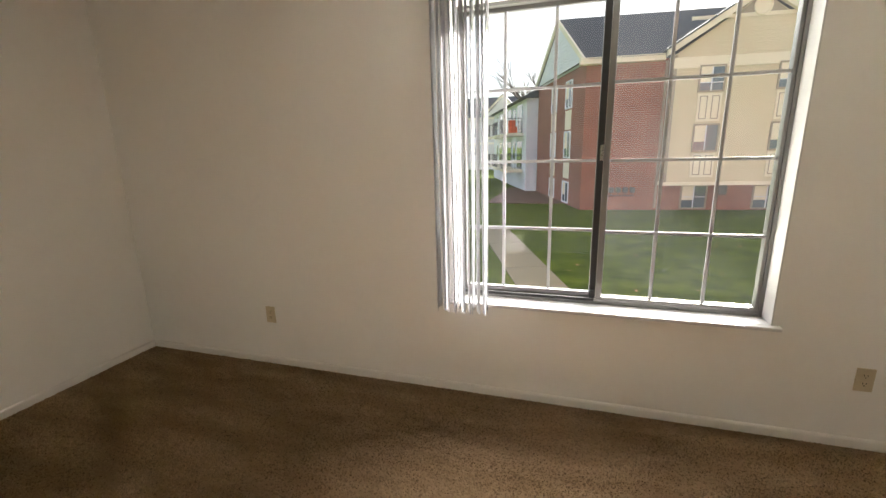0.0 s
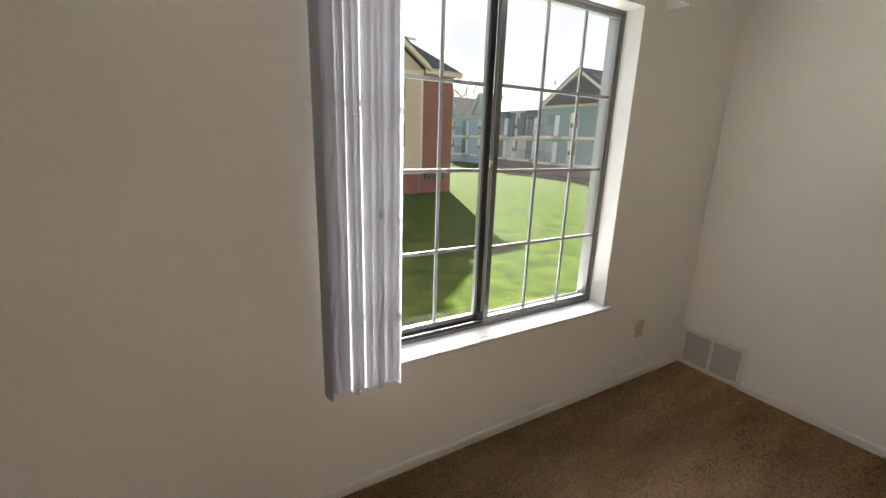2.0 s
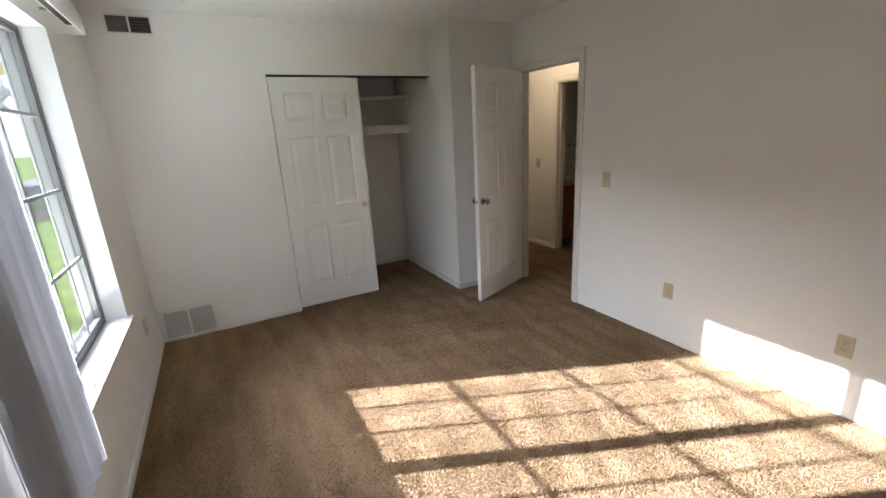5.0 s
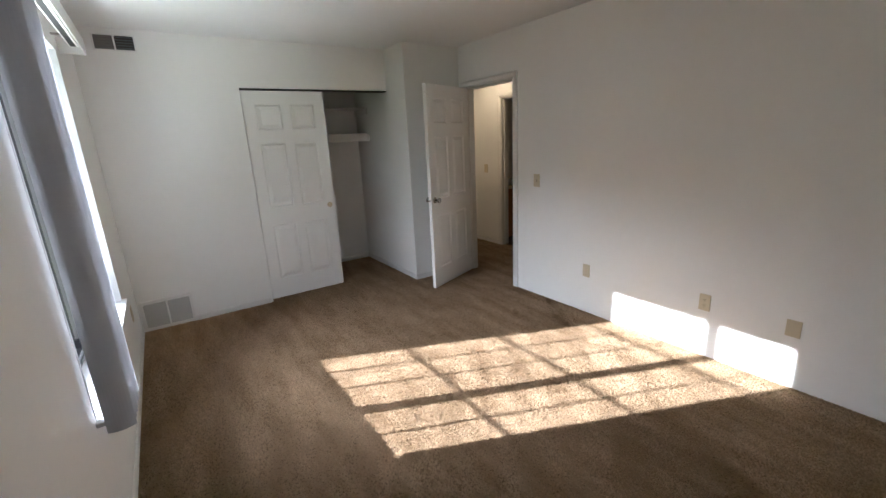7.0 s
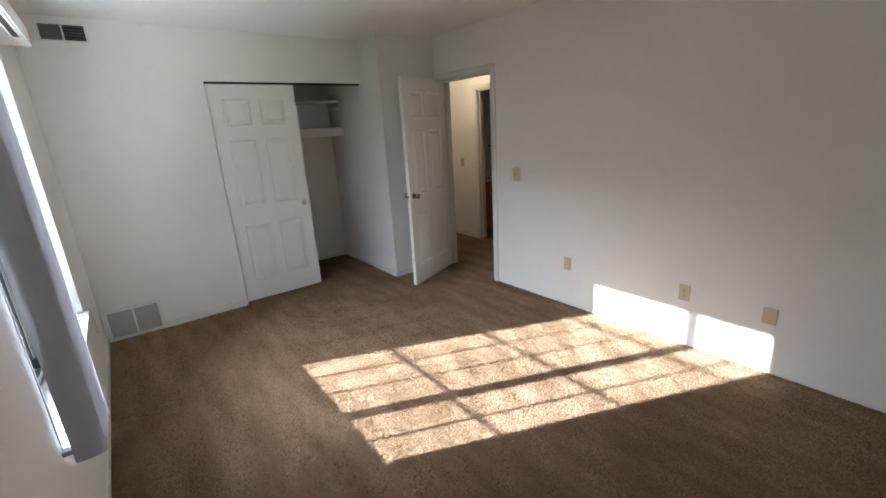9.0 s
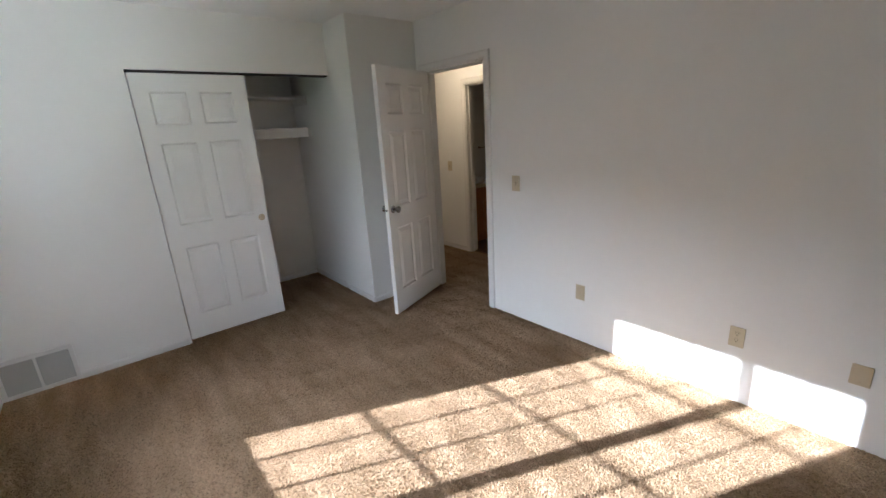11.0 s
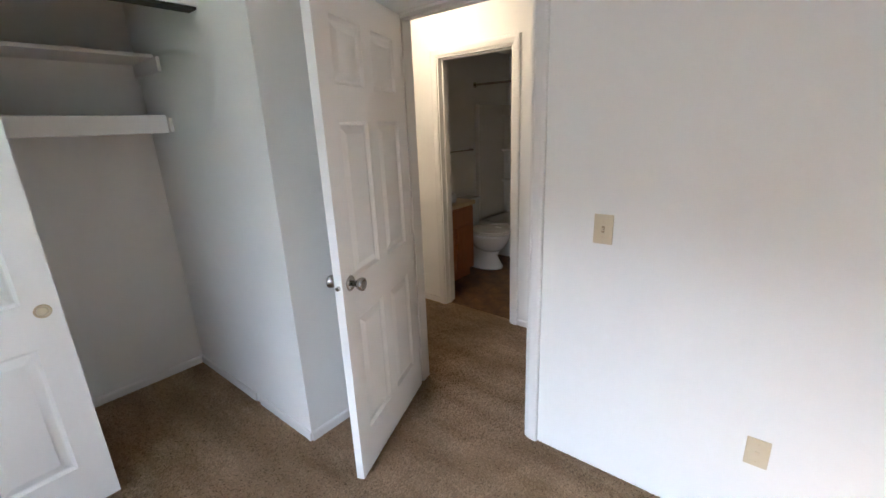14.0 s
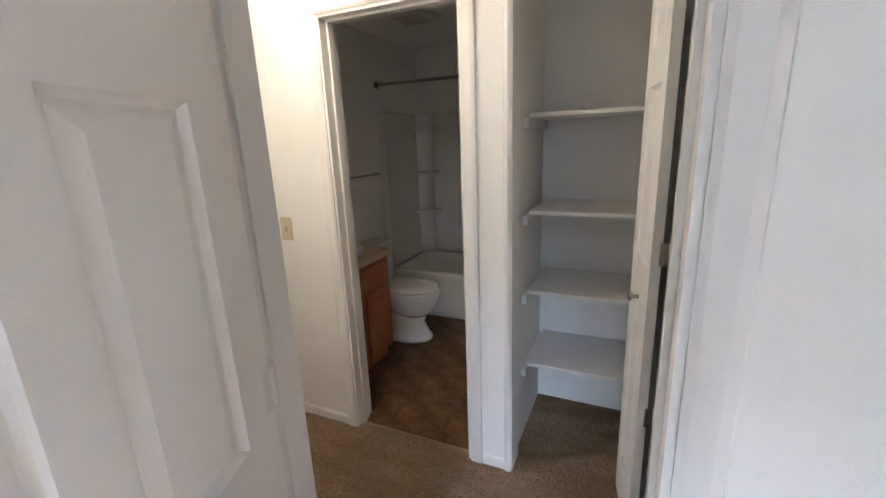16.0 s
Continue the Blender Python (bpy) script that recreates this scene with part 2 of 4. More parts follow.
BLUES = mat("blue_siding", (0.36, 0.44, 0.55), 0.75, scale=2, vary=0.06)
GREYS = mat("grey_siding", (0.50, 0.50, 0.49), 0.75, scale=2, vary=0.06)
SLATE = mat("slate_blue", (0.10, 0.13, 0.17), 0.85, scale=2, vary=0.15)
WINGL = mat("far_window_glass", (0.10, 0.13, 0.16), 0.08, scale=1, vary=0.4, spec=0.8)
IRON = mat("black_iron", (0.03, 0.03, 0.032), 0.5, scale=10, vary=0.2)
METER = mat("meter_grey", (0.11, 0.11, 0.11), 0.5, 0.3, scale=10, vary=0.2)
CONC = mat("concrete", (0.20, 0.178, 0.118), 0.9, scale=3, vary=0.15, bump=0.4, bscale=60)
ORANGE = mat("orange_cushion", (0.70, 0.13, 0.04), 0.8, scale=10, vary=0.15)
MULCH = mat("brown_mulch", (0.11, 0.065, 0.042), 1.0, scale=6, vary=0.4, bump=0.8, bscale=30)
LEAF = mat("fallen_leaf", (0.30, 0.16, 0.06), 0.85, scale=3, vary=0.5)
BLADE = mat("grass_blade", (0.05, 0.105, 0.010), 0.7, scale=2, vary=0.35, tint=(0.10, 0.15, 0.022), spec=0.05)
BARK = mat("grey_bark", (0.13, 0.105, 0.085), 0.95, scale=12, vary=0.3, bump=0.6, bscale=30)
CARP = mat("silver_car_paint", (0.55, 0.56, 0.58), 0.25, 0.4, scale=5, vary=0.03, coat=0.5)
LAWN = mat("lawn", (0.030, 0.062, 0.005), 0.95, scale=1.6, vary=0.3, tint=(0.098, 0.138, 0.012), bump=1.0, bscale=45, spec=0.02, contrast=0.13)


# ---- builders ----
def box(bm, x0, x1, y0, y1, z0, z1, bevel=0.0):
    res = bmesh.ops.create_cube(bm, size=1.0)
    vs = res["verts"]
    for v in vs:
        v.co = Vector((x0 + (v.co.x + 0.5) * (x1 - x0), y0 + (v.co.y + 0.5) * (y1 - y0), z0 + (v.co.z + 0.5) * (z1 - z0)))
    if bevel:
        es = list({e for v in vs for e in v.link_edges})
        bmesh.ops.bevel(bm, geom=es, offset=bevel, segments=2, profile=0.5, affect="EDGES", clamp_overlap=True)
    return bm


def cyl(bm, p0, p1, r0, r1=None, seg=16):
    p0, p1 = Vector(p0), Vector(p1)
    d = p1 - p0
    m = Matrix.Translation((p0 + p1) / 2) @ d.to_track_quat("Z", "Y").to_matrix().to_4x4()
    bmesh.ops.create_cone(bm, cap_ends=True, segments=seg, radius1=r0, radius2=r0 if r1 is None else r1, depth=d.length, matrix=m)
    return bm


def lathe(bm, profile, m, seg=20, sx=1.0, sy=1.0):
    """Turns (radius, height) pairs round the z axis of m."""
    rings = []
    for r, h in profile:
        rings.append([bm.verts.new(m @ Vector((sx * r * math.cos(2 * math.pi * i / seg), sy * r * math.sin(2 * math.pi * i / seg), h))) for i in range(seg)])
    for a, b in zip(rings, rings[1:]):
        for i in range(seg):
            bm.faces.new((a[i], a[(i + 1) % seg], b[(i + 1) % seg], b[i]))
    bm.faces.new(rings[0][::-1])
    bm.faces.new(rings[-1])
    return bm


def prism(bm, pts, axis, a, b):
    """Pushes a polygon, given in the two other axes, from a to b along axis (0 or 1)."""
    def at(p, d):
        return (d, p[0], p[1]) if axis == 0 else (p[0], d, p[1])
    lo, hi = [bm.verts.new(at(p, a)) for p in pts], [bm.verts.new(at(p, b)) for p in pts]
    bm.faces.new(lo)
    bm.faces.new(hi[::-1])
    k = len(pts)
    for i in range(k):
        bm.faces.new((lo[(i + 1) % k], lo[i], hi[i], hi[(i + 1) % k]))
    return bm


def link(name, bm, material, smooth=False):
    bmesh.ops.recalc_face_normals(bm, faces=bm.faces)
    me = bpy.data.meshes.new(name)
    bm.to_mesh(me)
    bm.free()
    if smooth:
        for p in me.polygons:
            p.use_smooth = True
    me.materials.append(material)
    return new(name, me)


def part(name, bm, material, parent, label="", smooth=False):
    ob = link(name, bm, material, smooth)
    ob.parent = parent
    return tagged(ob, label)


def thing(name, m, label, category, group="", kind=""):
    ob = new(name)
    ob.matrix_world = m
    ob.empty_display_size = 0.1
    return tagged(ob, label, category, group, kind)


def structure(name, bm, material, label, category):
    return tagged(link(name, bm, material), label, category, kind="structure")


B = bmesh.new

# ---- the shell ----
N, S, E, W, H = 2.305, -0.965, 2.115, -2.78, 2.48     # faces of the bedroom and its height
WX0, WX1, WZ0, WZ1 = -0.345, 1.215, 0.585, 2.155        # window opening
DX0, DX1, DZ = 0.85, 1.615, 2.055                       # bedroom doorway
HS = -2.015                                             # hall's far wall
BX0, BX1, BZ = 1.545, 2.205, 2.03                       # bathroom doorway
LX0, LX1, LZ = 0.70, 1.345, 2.24                        # linen closet opening
CY0, CY1, CZ = -0.285, 1.197, 2.068                     # clothes closet opening
BE, BB = 2.90, -4.27                                    # bathroom's east and back faces

bm = B()
box(bm, -2.95, WX0, N, N + 0.2, -0.3, 2.75)
box(bm, WX1, 3.35, N, N + 0.2, -0.3, 2.75)
box(bm, WX0, WX1, N, N + 0.2, -0.3, WZ0)
box(bm, WX0, WX1, N, N + 0.2, WZ1, 2.75)
wall_north = structure("wall_north", bm, PAINT, "off-white painted wall round the big window", "wall")

bm = B()
box(bm, W - 0.15, W, -5.0, N, -0.3, 2.75)
structure("wall_west", bm, PAINT, "off-white painted bedroom wall", "wall")

bm = B()
box(bm, W, DX0, S - 0.115, S, 0, H)
box(bm, DX1, 1.715, S - 0.115, S, 0, H)
box(bm, DX0, DX1, S - 0.115, S, DZ, H)
wall_south = structure("wall_south", bm, PAINT, "off-white painted wall with the bedroom doorway", "wall")

bm = B()
box(bm, 1.715, 3.12, S - 0.115, CY0, 0, H)
structure("wall_closet_return", bm, PAINT, "white wall block between closet and doorway", "wall")

bm = B()
box(bm, E, E + 0.1, CY1, N, 0, H)
box(bm, E, E + 0.1, CY0, CY1, CZ, H)
structure("wall_east", bm, PAINT, "off-white painted wall over and beside the closet", "wall")

bm = B()
box(bm, 3.02, 3.12, CY0, N, 0, H)
structure("wall_closet_back", bm, PAINT, "off-white back wall inside the closet", "wall")

bm = B()
box(bm, W, LX0, HS - 0.115, HS, 0, H)
box(bm, LX1, BX0, HS - 0.115, HS, 0, H)
box(bm, BX1, 4.2, HS - 0.115, HS, 0, H)
box(bm, LX0, LX1, HS - 0.115, HS, LZ, H)
box(bm, BX0, BX1, HS - 0.115, HS, BZ, H)
structure("wall_hall", bm, PAINT, "white hall wall with bathroom and linen doorways", "wall")

bm = B()
box(bm, 0.56, 0.66, -2.76, HS - 0.115, 0, H)
box(bm, 1.36, 1.46, -4.4, HS - 0.115, 0, H)
box(bm, 0.66, 1.36, -2.76, -2.66, 0, H)
structure("wall_linen", bm, PAINT, "white walls inside the linen closet", "wall")

bm = B()
box(bm, BE, BE + 0.1, -4.4, HS - 0.115, 0, H)
box(bm, 1.46, BE, -4.4, BB, 0, H)
structure("wall_bath", bm, PAINT, "off-white bathroom walls", "wall")

bm = B()
box(bm, 4.2, 4.35, -5.0, S, -0.3, 2.75)
box(bm, 3.12, 3.35, S - 0.115, N, -0.3, 2.75)
box(bm, W, 4.2, -5.15, -5.0, -0.3, 2.75)
structure("wall_outer", bm, PAINT, "plain painted walls closing the flat", "wall")

bm = B()
box(bm, 3.35, 4.2, S - 0.115, S, -0.3, H)
structure("wall_hall_north", bm, PAINT, "plain painted hall wall", "wall")

bm = B()
box(bm, W - 0.15, 4.35, -5.15, N + 0.2, H, H + 0.2)
structure("ceiling", bm, CEIL, "white lightly textured ceiling", "ceiling")
bm = B()
box(bm, 1.46, BE, BB, HS - 0.115, 2.34, 2.40)
structure("ceiling_bath", bm, CEIL, "white bathroom ceiling", "ceiling")

bm = B()
box(bm, W, 4.2, -5.0, S, -0.2, 0.0)
box(bm, W, 3.12, S, N, -0.2, 0.0)
structure("floor", bm, CARPET, "brown cut-pile carpet with vacuum strokes", "floor")
bm = B()
box(bm, 1.46, BE, BB, HS - 0.05, 0.0, 0.006)
bath_floor = structure("floor_bath", bm, VFLOOR, "dark brown vinyl tile bathroom floor", "floor")


# skirting, with a rounded top
def skirting(x0, y0, x1, y1, side):
    """A run along x or y; side: +1 or -1, the way it stands out from the wall."""
    bm = B()
    t, h = 0.010, 0.052
    prof = [(0, 0), (t, 0), (t, h - 0.012), (t * 0.7, h - 0.004), (t * 0.3, h), (0, h)]
    if y0 == y1:
        prism(bm, [(y0 + side * a, b) for a, b in prof], 0, x0, x1)
    else:
        prism(bm, [(x0 + side * a, b) for a, b in prof], 1, y0, y1)
    return structure("baseboard", bm, TRIM, "white painted low wooden baseboard", "baseboard")


skirting(W, N, E, N, -1)
skirting(W, S, W, N, 1)
skirting(E, CY1 + 0.02, E, 1.895, -1)
skirting(1.715, CY0, 2.22, CY0, 1)
skirting(2.27, CY0, 3.02, CY0, 1)
skirting(1.715, S, 1.715, CY0, -1)
skirting(3.02, CY0, 3.02, N, -1)
skirting(BX1 + 0.06, HS, 4.2, HS, 1)
skirting(LX1 + 0.035, HS, BX0 - 0.06, HS, 1)


# door casings: an ogee-like board in three runs, and the jamb lining
def casing(x0, x1, zt, y, side, depth, w=0.058, name="trim"):
    """Round an opening in a wall along x; side: the way the boards stand out."""
    bm = B()
    prof = [(0.0, 0.0), (0.0, 0.008), (0.010, 0.014), (w - 0.018, 0.017), (w - 0.004, 0.014), (w, 0.006), (w, 0.0)]
    path = [(x0, 0.0, -1, 0), (x0, zt, -1, 1), (x1, zt, 1, 1), (x1, 0.0, 1, 0)]
    rings = []
    for px, pz, ox, oz in path:
        rings.append([bm.verts.new((px + ox * a, y + side * b, pz + oz * a)) for a, b in prof])
    for r, q in zip(rings, rings[1:]):
        for i in range(len(prof)):
            j = (i + 1) % len(prof)
            bm.faces.new((r[i], r[j], q[j], q[i]))
    bm.faces.new(rings[0])
    bm.faces.new(rings[-1][::-1])
    ob = structure(name, bm, TRIM, "white painted wooden door casing", "trim")
    return ob


def jamb(x0, x1, zt, y0, y1):
    bm = B()
    t = 0.012
    box(bm, x0, x0 + t, y0, y1, 0, zt)
    box(bm, x1 - t, x1, y0, y1, 0, zt)
    box(bm, x0 + t, x1 - t, y0, y1, zt - t, zt)
    ym = y0 + 0.06
    box(bm, x0 + t, x0 + t + 0.010, ym - 0.02, ym + 0.012, 0, zt - t)
    box(bm, x1 - t - 0.010, x1 - t, ym - 0.02, ym + 0.012, 0, zt - t)
    box(bm, x0 + t + 0.01, x1 - t - 0.01, ym - 0.02, ym + 0.012, zt - t - 0.010, zt - t)
    return structure("door_frame", bm, TRIM, "white painted wooden door lining with stop", "door frame")


casing(DX0, DX1, DZ, S, 1, 0.115)
casing(DX0, DX1, DZ, S - 0.115, -1, 0.115)
jamb(DX0, DX1, DZ, S - 0.117, S + 0.002)
casing(BX0, BX1, BZ, HS, 1, 0.115)
jamb(BX0, BX1, BZ, HS - 0.117, HS + 0.002)
casing(LX0, LX1, LZ, HS, 1, 0.115, w=0.036)

# closet header: dark track under the header
bm = B()
box(bm, E + 0.012, E + 0.09, CY0 + 0.002, CY1 - 0.002, CZ - 0.012, CZ - 0.001)
tr = thing("closet_track", pose(0, 0, 0), "dark metal sliding-door track under the closet header", "door track")
part("rail", bm, SLOT, tr)


# ---- the window ----
win = tagged(new("window_1"), "aluminium sliding window with white grid bars", "window", kind="structure")
bm = B()
FY0, FY1 = 2.405, 2.495                                   # depth of the aluminium frame
f = 0.022
box(bm, WX0, WX0 + f, FY0, FY1, WZ0, WZ1)
box(bm, WX1 - f, WX1, FY0, FY1, WZ0, WZ1)
box(bm, WX0 + f, WX1 - f, FY0, FY1, WZ1 - f, WZ1)
box(bm, WX0 + f, WX1 - f, FY0, FY1, WZ0, WZ0 + 0.018)
for y in (FY0 + 0.006, FY0 + 0.045, FY1 - 0.008):
    box(bm, WX0 + f, WX1 - f, y - 0.003, y + 0.003, WZ0 + 0.018, WZ0 + 0.034)
part("window_frame", bm, ALU, win, "grey mill-finish aluminium frame")
bm = B()
box(bm, WX0 + f, 0.44, FY0 + 0.012, FY0 + 0.034, WZ0 + 0.018, WZ0 + 0.024)
box(bm, 0.397, 0.4275, 2.438, 2.447, WZ0 + 0.035, WZ1 - f)
box(bm, WX1 - f - 0.006, WX1 - f, FY0 + 0.01, FY0 + 0.04, WZ0 + 0.034, WZ1 - f)
box(bm, WX0 + f, 0.42, FY0 - 0.002, FY0 + 0.004, WZ0 + 0.019, WZ0 + 0.036)
part("seal", bm, RUBBER, win, "black rubber seal")


def sash(name, x0, x1, y, cols, stile_l, stile_r, rail, glassm, rail_mat):
    z0, z1 = WZ0 + 0.022, WZ1 - f + 0.002
    fr = B()
    t = 0.013
    box(fr, x0, x0 + stile_l, y - t, y + t, z0, z1, 0.002)
    box(fr, x1 - stile_r, x1, y - t, y + t, z0, z1, 0.002)
    box(fr, x0 + stile_l, x1 - stile_r, y - t, y + t, z1 - 0.022, z1)
    s = part(name, fr, ALU, win, "grey aluminium sliding sash")
    rl = B()
    box(rl, x0 + stile_l, x1 - stile_r, y - t, y + t, z0, z0 + rail, 0.002)
    part("bottom_rail", rl, rail_mat, s, "bright bottom rail")
    rows = [0.99, 1.36, 1.735]
    gz0, gz1 = z0 + rail, z1 - 0.022
    for c in cols:
        g = B()
        box(g, c - 0.008, c + 0.008, y - 0.004, y + 0.004, gz0, gz1)
        part("grid_bar", g, VINYL, s, "white grid bar")
    xs = [x0 + stile_l, *cols, x1 - stile_r]
    for zr in rows:
        for a, b in zip(xs, xs[1:]):
            g = B()
            box(g, a + (0.0081 if a in cols else 0), b - (0.0081 if b in cols else 0), y - 0.0038, y + 0.0038, zr - 0.008, zr + 0.008)
            part("grid_bar", g, VINYL, s, "white grid bar")
    p = B()
    bmesh.ops.create_grid(p, x_segments=1, y_segments=1, size=0.5, matrix=Matrix.Translation(((xs[0] + xs[-1]) / 2, y + 0.0046, (gz0 + gz1) / 2)) @ Matrix.Rotation(radians(90), 4, "X") @ Matrix.Diagonal((xs[-1] - xs[0], gz1 - gz0, 1, 1)))
    pane = part("pane", p, glassm, s)
    pane.visible_shadow = False
    if pane.data.polygons[0].normal.y > 0:
        pane.data.flip_normals()
    return s


sash("sash_fixed", 0.428, WX1 - f, 2.425, (0.702, 0.948), 0.030, 0.016, 0.022, PANE_DUSTY, ALU)
sash("sash_sliding", WX0 + f, 0.418, 2.462, (-0.085, 0.172), 0.02, 0.024, 0.034, PANE, VINYL)
bm = B()
box(bm, 0.408, 0.426, 2.404, 2.416, 1.36, 1.44, 0.003)
box(bm, 0.412, 0.422, 2.396, 2.405, 1.385, 1.41, 0.002)
part("latch", bm, CHROME, win, "grey metal latch")
bm = B()
box(bm, 0.398, 0.424, 2.412, 2.44, WZ0 + 0.03, WZ0 + 0.075, 0.003)
part("corner_bracket", bm, RUBBER, win, "black plastic corner guide")
# white painted lining of the reveal
bm = B()
box(bm, WX1 - 0.006, WX1 + 0.001, N - 0.004, FY0, WZ0, WZ1)
box(bm, WX0 - 0.001, WX0 + 0.006, N - 0.004, FY0, WZ0, WZ1)
box(bm, WX0 + 0.006, WX1 - 0.006, N - 0.004, FY0, WZ1 - 0.006, WZ1 + 0.001)
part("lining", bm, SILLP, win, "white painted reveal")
bm = B()
box(bm, WX0 + 0.001, WX1 - 0.001, N, FY0 + 0.004, WZ0 - 0.018, WZ0 + 0.002)
box(bm, WX0 - 0.03, WX1 + 0.032, N - 0.034, N, WZ0 - 0.018, WZ0 + 0.002, 0.005)
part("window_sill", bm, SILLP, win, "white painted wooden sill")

# vertical blinds, drawn aside
blind = thing("vertical_blind", pose(-0.266, 2.226, 0.555), "white vinyl vertical blind drawn to one side", "blind")
bm = B()
box(bm, -0.20, 1.64, -0.022, 0.022, 1.640, 1.672, 0.004)
part("headrail", bm, TRIM, blind, "white metal headrail")
bm = B()
box(bm, -0.21, 1.645, -0.052, -0.047, 1.600, 1.695, 0.0015)
box(bm, 1.640, 1.645, -0.047, 0.085, 1.600, 1.695, 0.001)
part("valance", bm, TRIM, blind, "white vinyl valance strip")
bm = B()
box(bm, -0.19, 1.60, -0.013, 0.013, 1.6375, 1.6398)
part("track_slot", bm, SLOT, blind, "dark slot along the underside of the headrail")
for xb in (0.25, 1.47):
    bm = B()
    box(bm, xb, xb + 0.018, -0.006, 0.088, 1.674, 1.684)
    box(bm, xb, xb + 0.018, 0.082, 0.089, 1.63, 1.684)
    part("bracket", bm, CHROME, blind, "small metal bracket")
random.seed(7)
VX = (-0.142, -0.110, -0.084, -0.052, -0.026, 0.004, 0.030, 0.058, 0.086, 0.110, 0.132)
VA = (86, 74, 66, 78, 84, 66, 76, 86, 70, 80, 86)
for i, (vx, va) in enumerate(zip(VX, VA)):
    bm = B()
    w, seg, a = 0.089, 8, radians(va)
    z0, z1 = 0.004 * math.sin(i * 1.7), 1.632
    grid = []
    for z in (z0, 0.55, 1.1, z1):
        row = []
        for k in range(seg + 1):
            s = (k / seg - 0.5) * w
            bow = 0.013 * (1 - (2 * k / seg - 1) ** 2)
            dx, dy = s * math.cos(a) - bow * math.sin(a), s * math.sin(a) + bow * math.cos(a)
            sway = (z1 - z) * 0.004 * math.sin(i * 2.3)
            row.append(bm.verts.new((vx + dx + sway, -dy, z)))
        grid.append(row)
    for r, q in zip(grid, grid[1:]):
        for k in range(seg):
            bm.faces.new((r[k], r[k + 1], q[k + 1], q[k]))
    bmesh.ops.solidify(bm, geom=bm.faces[:], thickness=0.0009)
    part("vane", bm, VANE, blind, smooth=False)


# ---- doors ----
def panel_face(bm, w, h, y, out, cells):
    """A moulded face in the plane y (out: the way it looks), with sunk panels."""
    xs = sorted({0, w, *[c for cell in cells for c in cell[:2]]})
    zs = sorted({0, h, *[c for cell in cells for c in cell[2:]]})
    keys = {}

    def vert(x, z, d=0.0):
        k = (round(x, 5), round(z, 5), round(d, 5))
        if k not in keys:
            keys[k] = bm.verts.new((x, y - out * d, z))
        return keys[k]
    done = {}
    for x0, x1 in zip(xs, xs[1:]):
        for z0, z1 in zip(zs, zs[1:]):
            inside = None
            for cell in cells:
                if cell[0] <= x0 and x1 <= cell[1] and cell[2] <= z0 and z1 <= cell[3]:
                    inside = cell
            if inside is None:
                bm.faces.new((vert(x0, z0), vert(x1, z0), vert(x1, z1), vert(x0, z1)))
            else:
                done[inside] = True
    for cell in done:
        a, b, c, d = cell
        rings = []
        for ins, dep in ((0, 0), (0.005, 0.007), (0.012, 0.0125), (0.017, 0.0125), (0.046, 0.002)):
            rings.append([vert(a + ins, c + ins, dep), vert(b - ins, c + ins, dep), vert(b - ins, d - ins, dep), vert(a + ins, d - ins, dep)])
        for r, q in zip(rings, rings[1:]):
            for i in range(4):
                j = (i + 1) % 4
                bm.faces.new((r[i], r[j], q[j], q[i]))
        bm.faces.new(rings[-1])


def six_panels(w, h):
    st, mid = 0.105, 0.085
    pw = (w - 2 * st - mid) / 2
    out = []
    for x in (st, st + pw + mid):
        for z0, z1 in ((0.20, 0.755), (0.935, 1.545), (1.675, 1.905)):
            out.append((x, x + pw, z0 * h / 2.03, z1 * h / 2.03))
    return out


def slab(w, h, t, cells):
    """A moulded door leaf from x 0 to w, y 0 to t, z 0 to h."""
    bm = B()
    panel_face(bm, w, h, 0.0, -1, cells)
    panel_face(bm, w, h, t, 1, cells)
    for x in (0, w):
        vs = [bm.verts.new(p) for p in ((x, 0, 0), (x, t, 0), (x, t, h), (x, 0, h))]
        bm.faces.new(vs)
    for z in (0, h):
        vs = [bm.verts.new(p) for p in ((0, 0, z), (w, 0, z), (w, t, z), (0, t, z))]
        bm.faces.new(vs)
    return bm


def knob(parent, x, z, y, out):
    m = Matrix.Translation((x, y, z)) @ Matrix.Rotation(radians(90 if out < 0 else -90), 4, "X")
    k = part("door_knob", lathe(B(), [(0.012, 0.008), (0.011, 0.022), (0.015, 0.030), (0.024, 0.040), (0.0275, 0.052), (0.026, 0.060), (0.019, 0.063), (0.016, 0.060), (0.010, 0.060)], m, 24), CHROME, parent, "satin nickel door knob", smooth=True)
    part("rose", lathe(B(), [(0.032, 0.0), (0.032, 0.003), (0.027, 0.008), (0.014, 0.010)], m, 24), CHROME, k, smooth=True)
    return k


# bedroom door, ajar; hinges at the doorway's east jamb
DOORW, DOORH = 0.752, 2.03
hinge, tip = Vector((1.602, -0.958)), Vector((1.327, -0.252))
ang = math.degrees(math.atan2(tip.y - hinge.y, tip.x - hinge.x))
door = tagged(new("door_1"), "white six-panel moulded bedroom door standing ajar", "door", kind="structure")
door.matrix_world = pose(hinge.x, hinge.y, 0.015, 0, 0, ang)
leaf = part("leaf", slab(DOORW, DOORH, 0.035, six_panels(DOORW, DOORH)), DOORP, door)
knob(leaf, DOORW - 0.062, 0.925, 0.0, -1)
knob(leaf, DOORW - 0.062, 0.925, 0.035, 1)
bm = B()
cyl(bm, (DOORW, 0.0175, 0.924), (DOORW + 0.011, 0.0175, 0.924), 0.0105, 0.008, 14)
part("latch", bm, CHROME, leaf, "metal latch bolt")
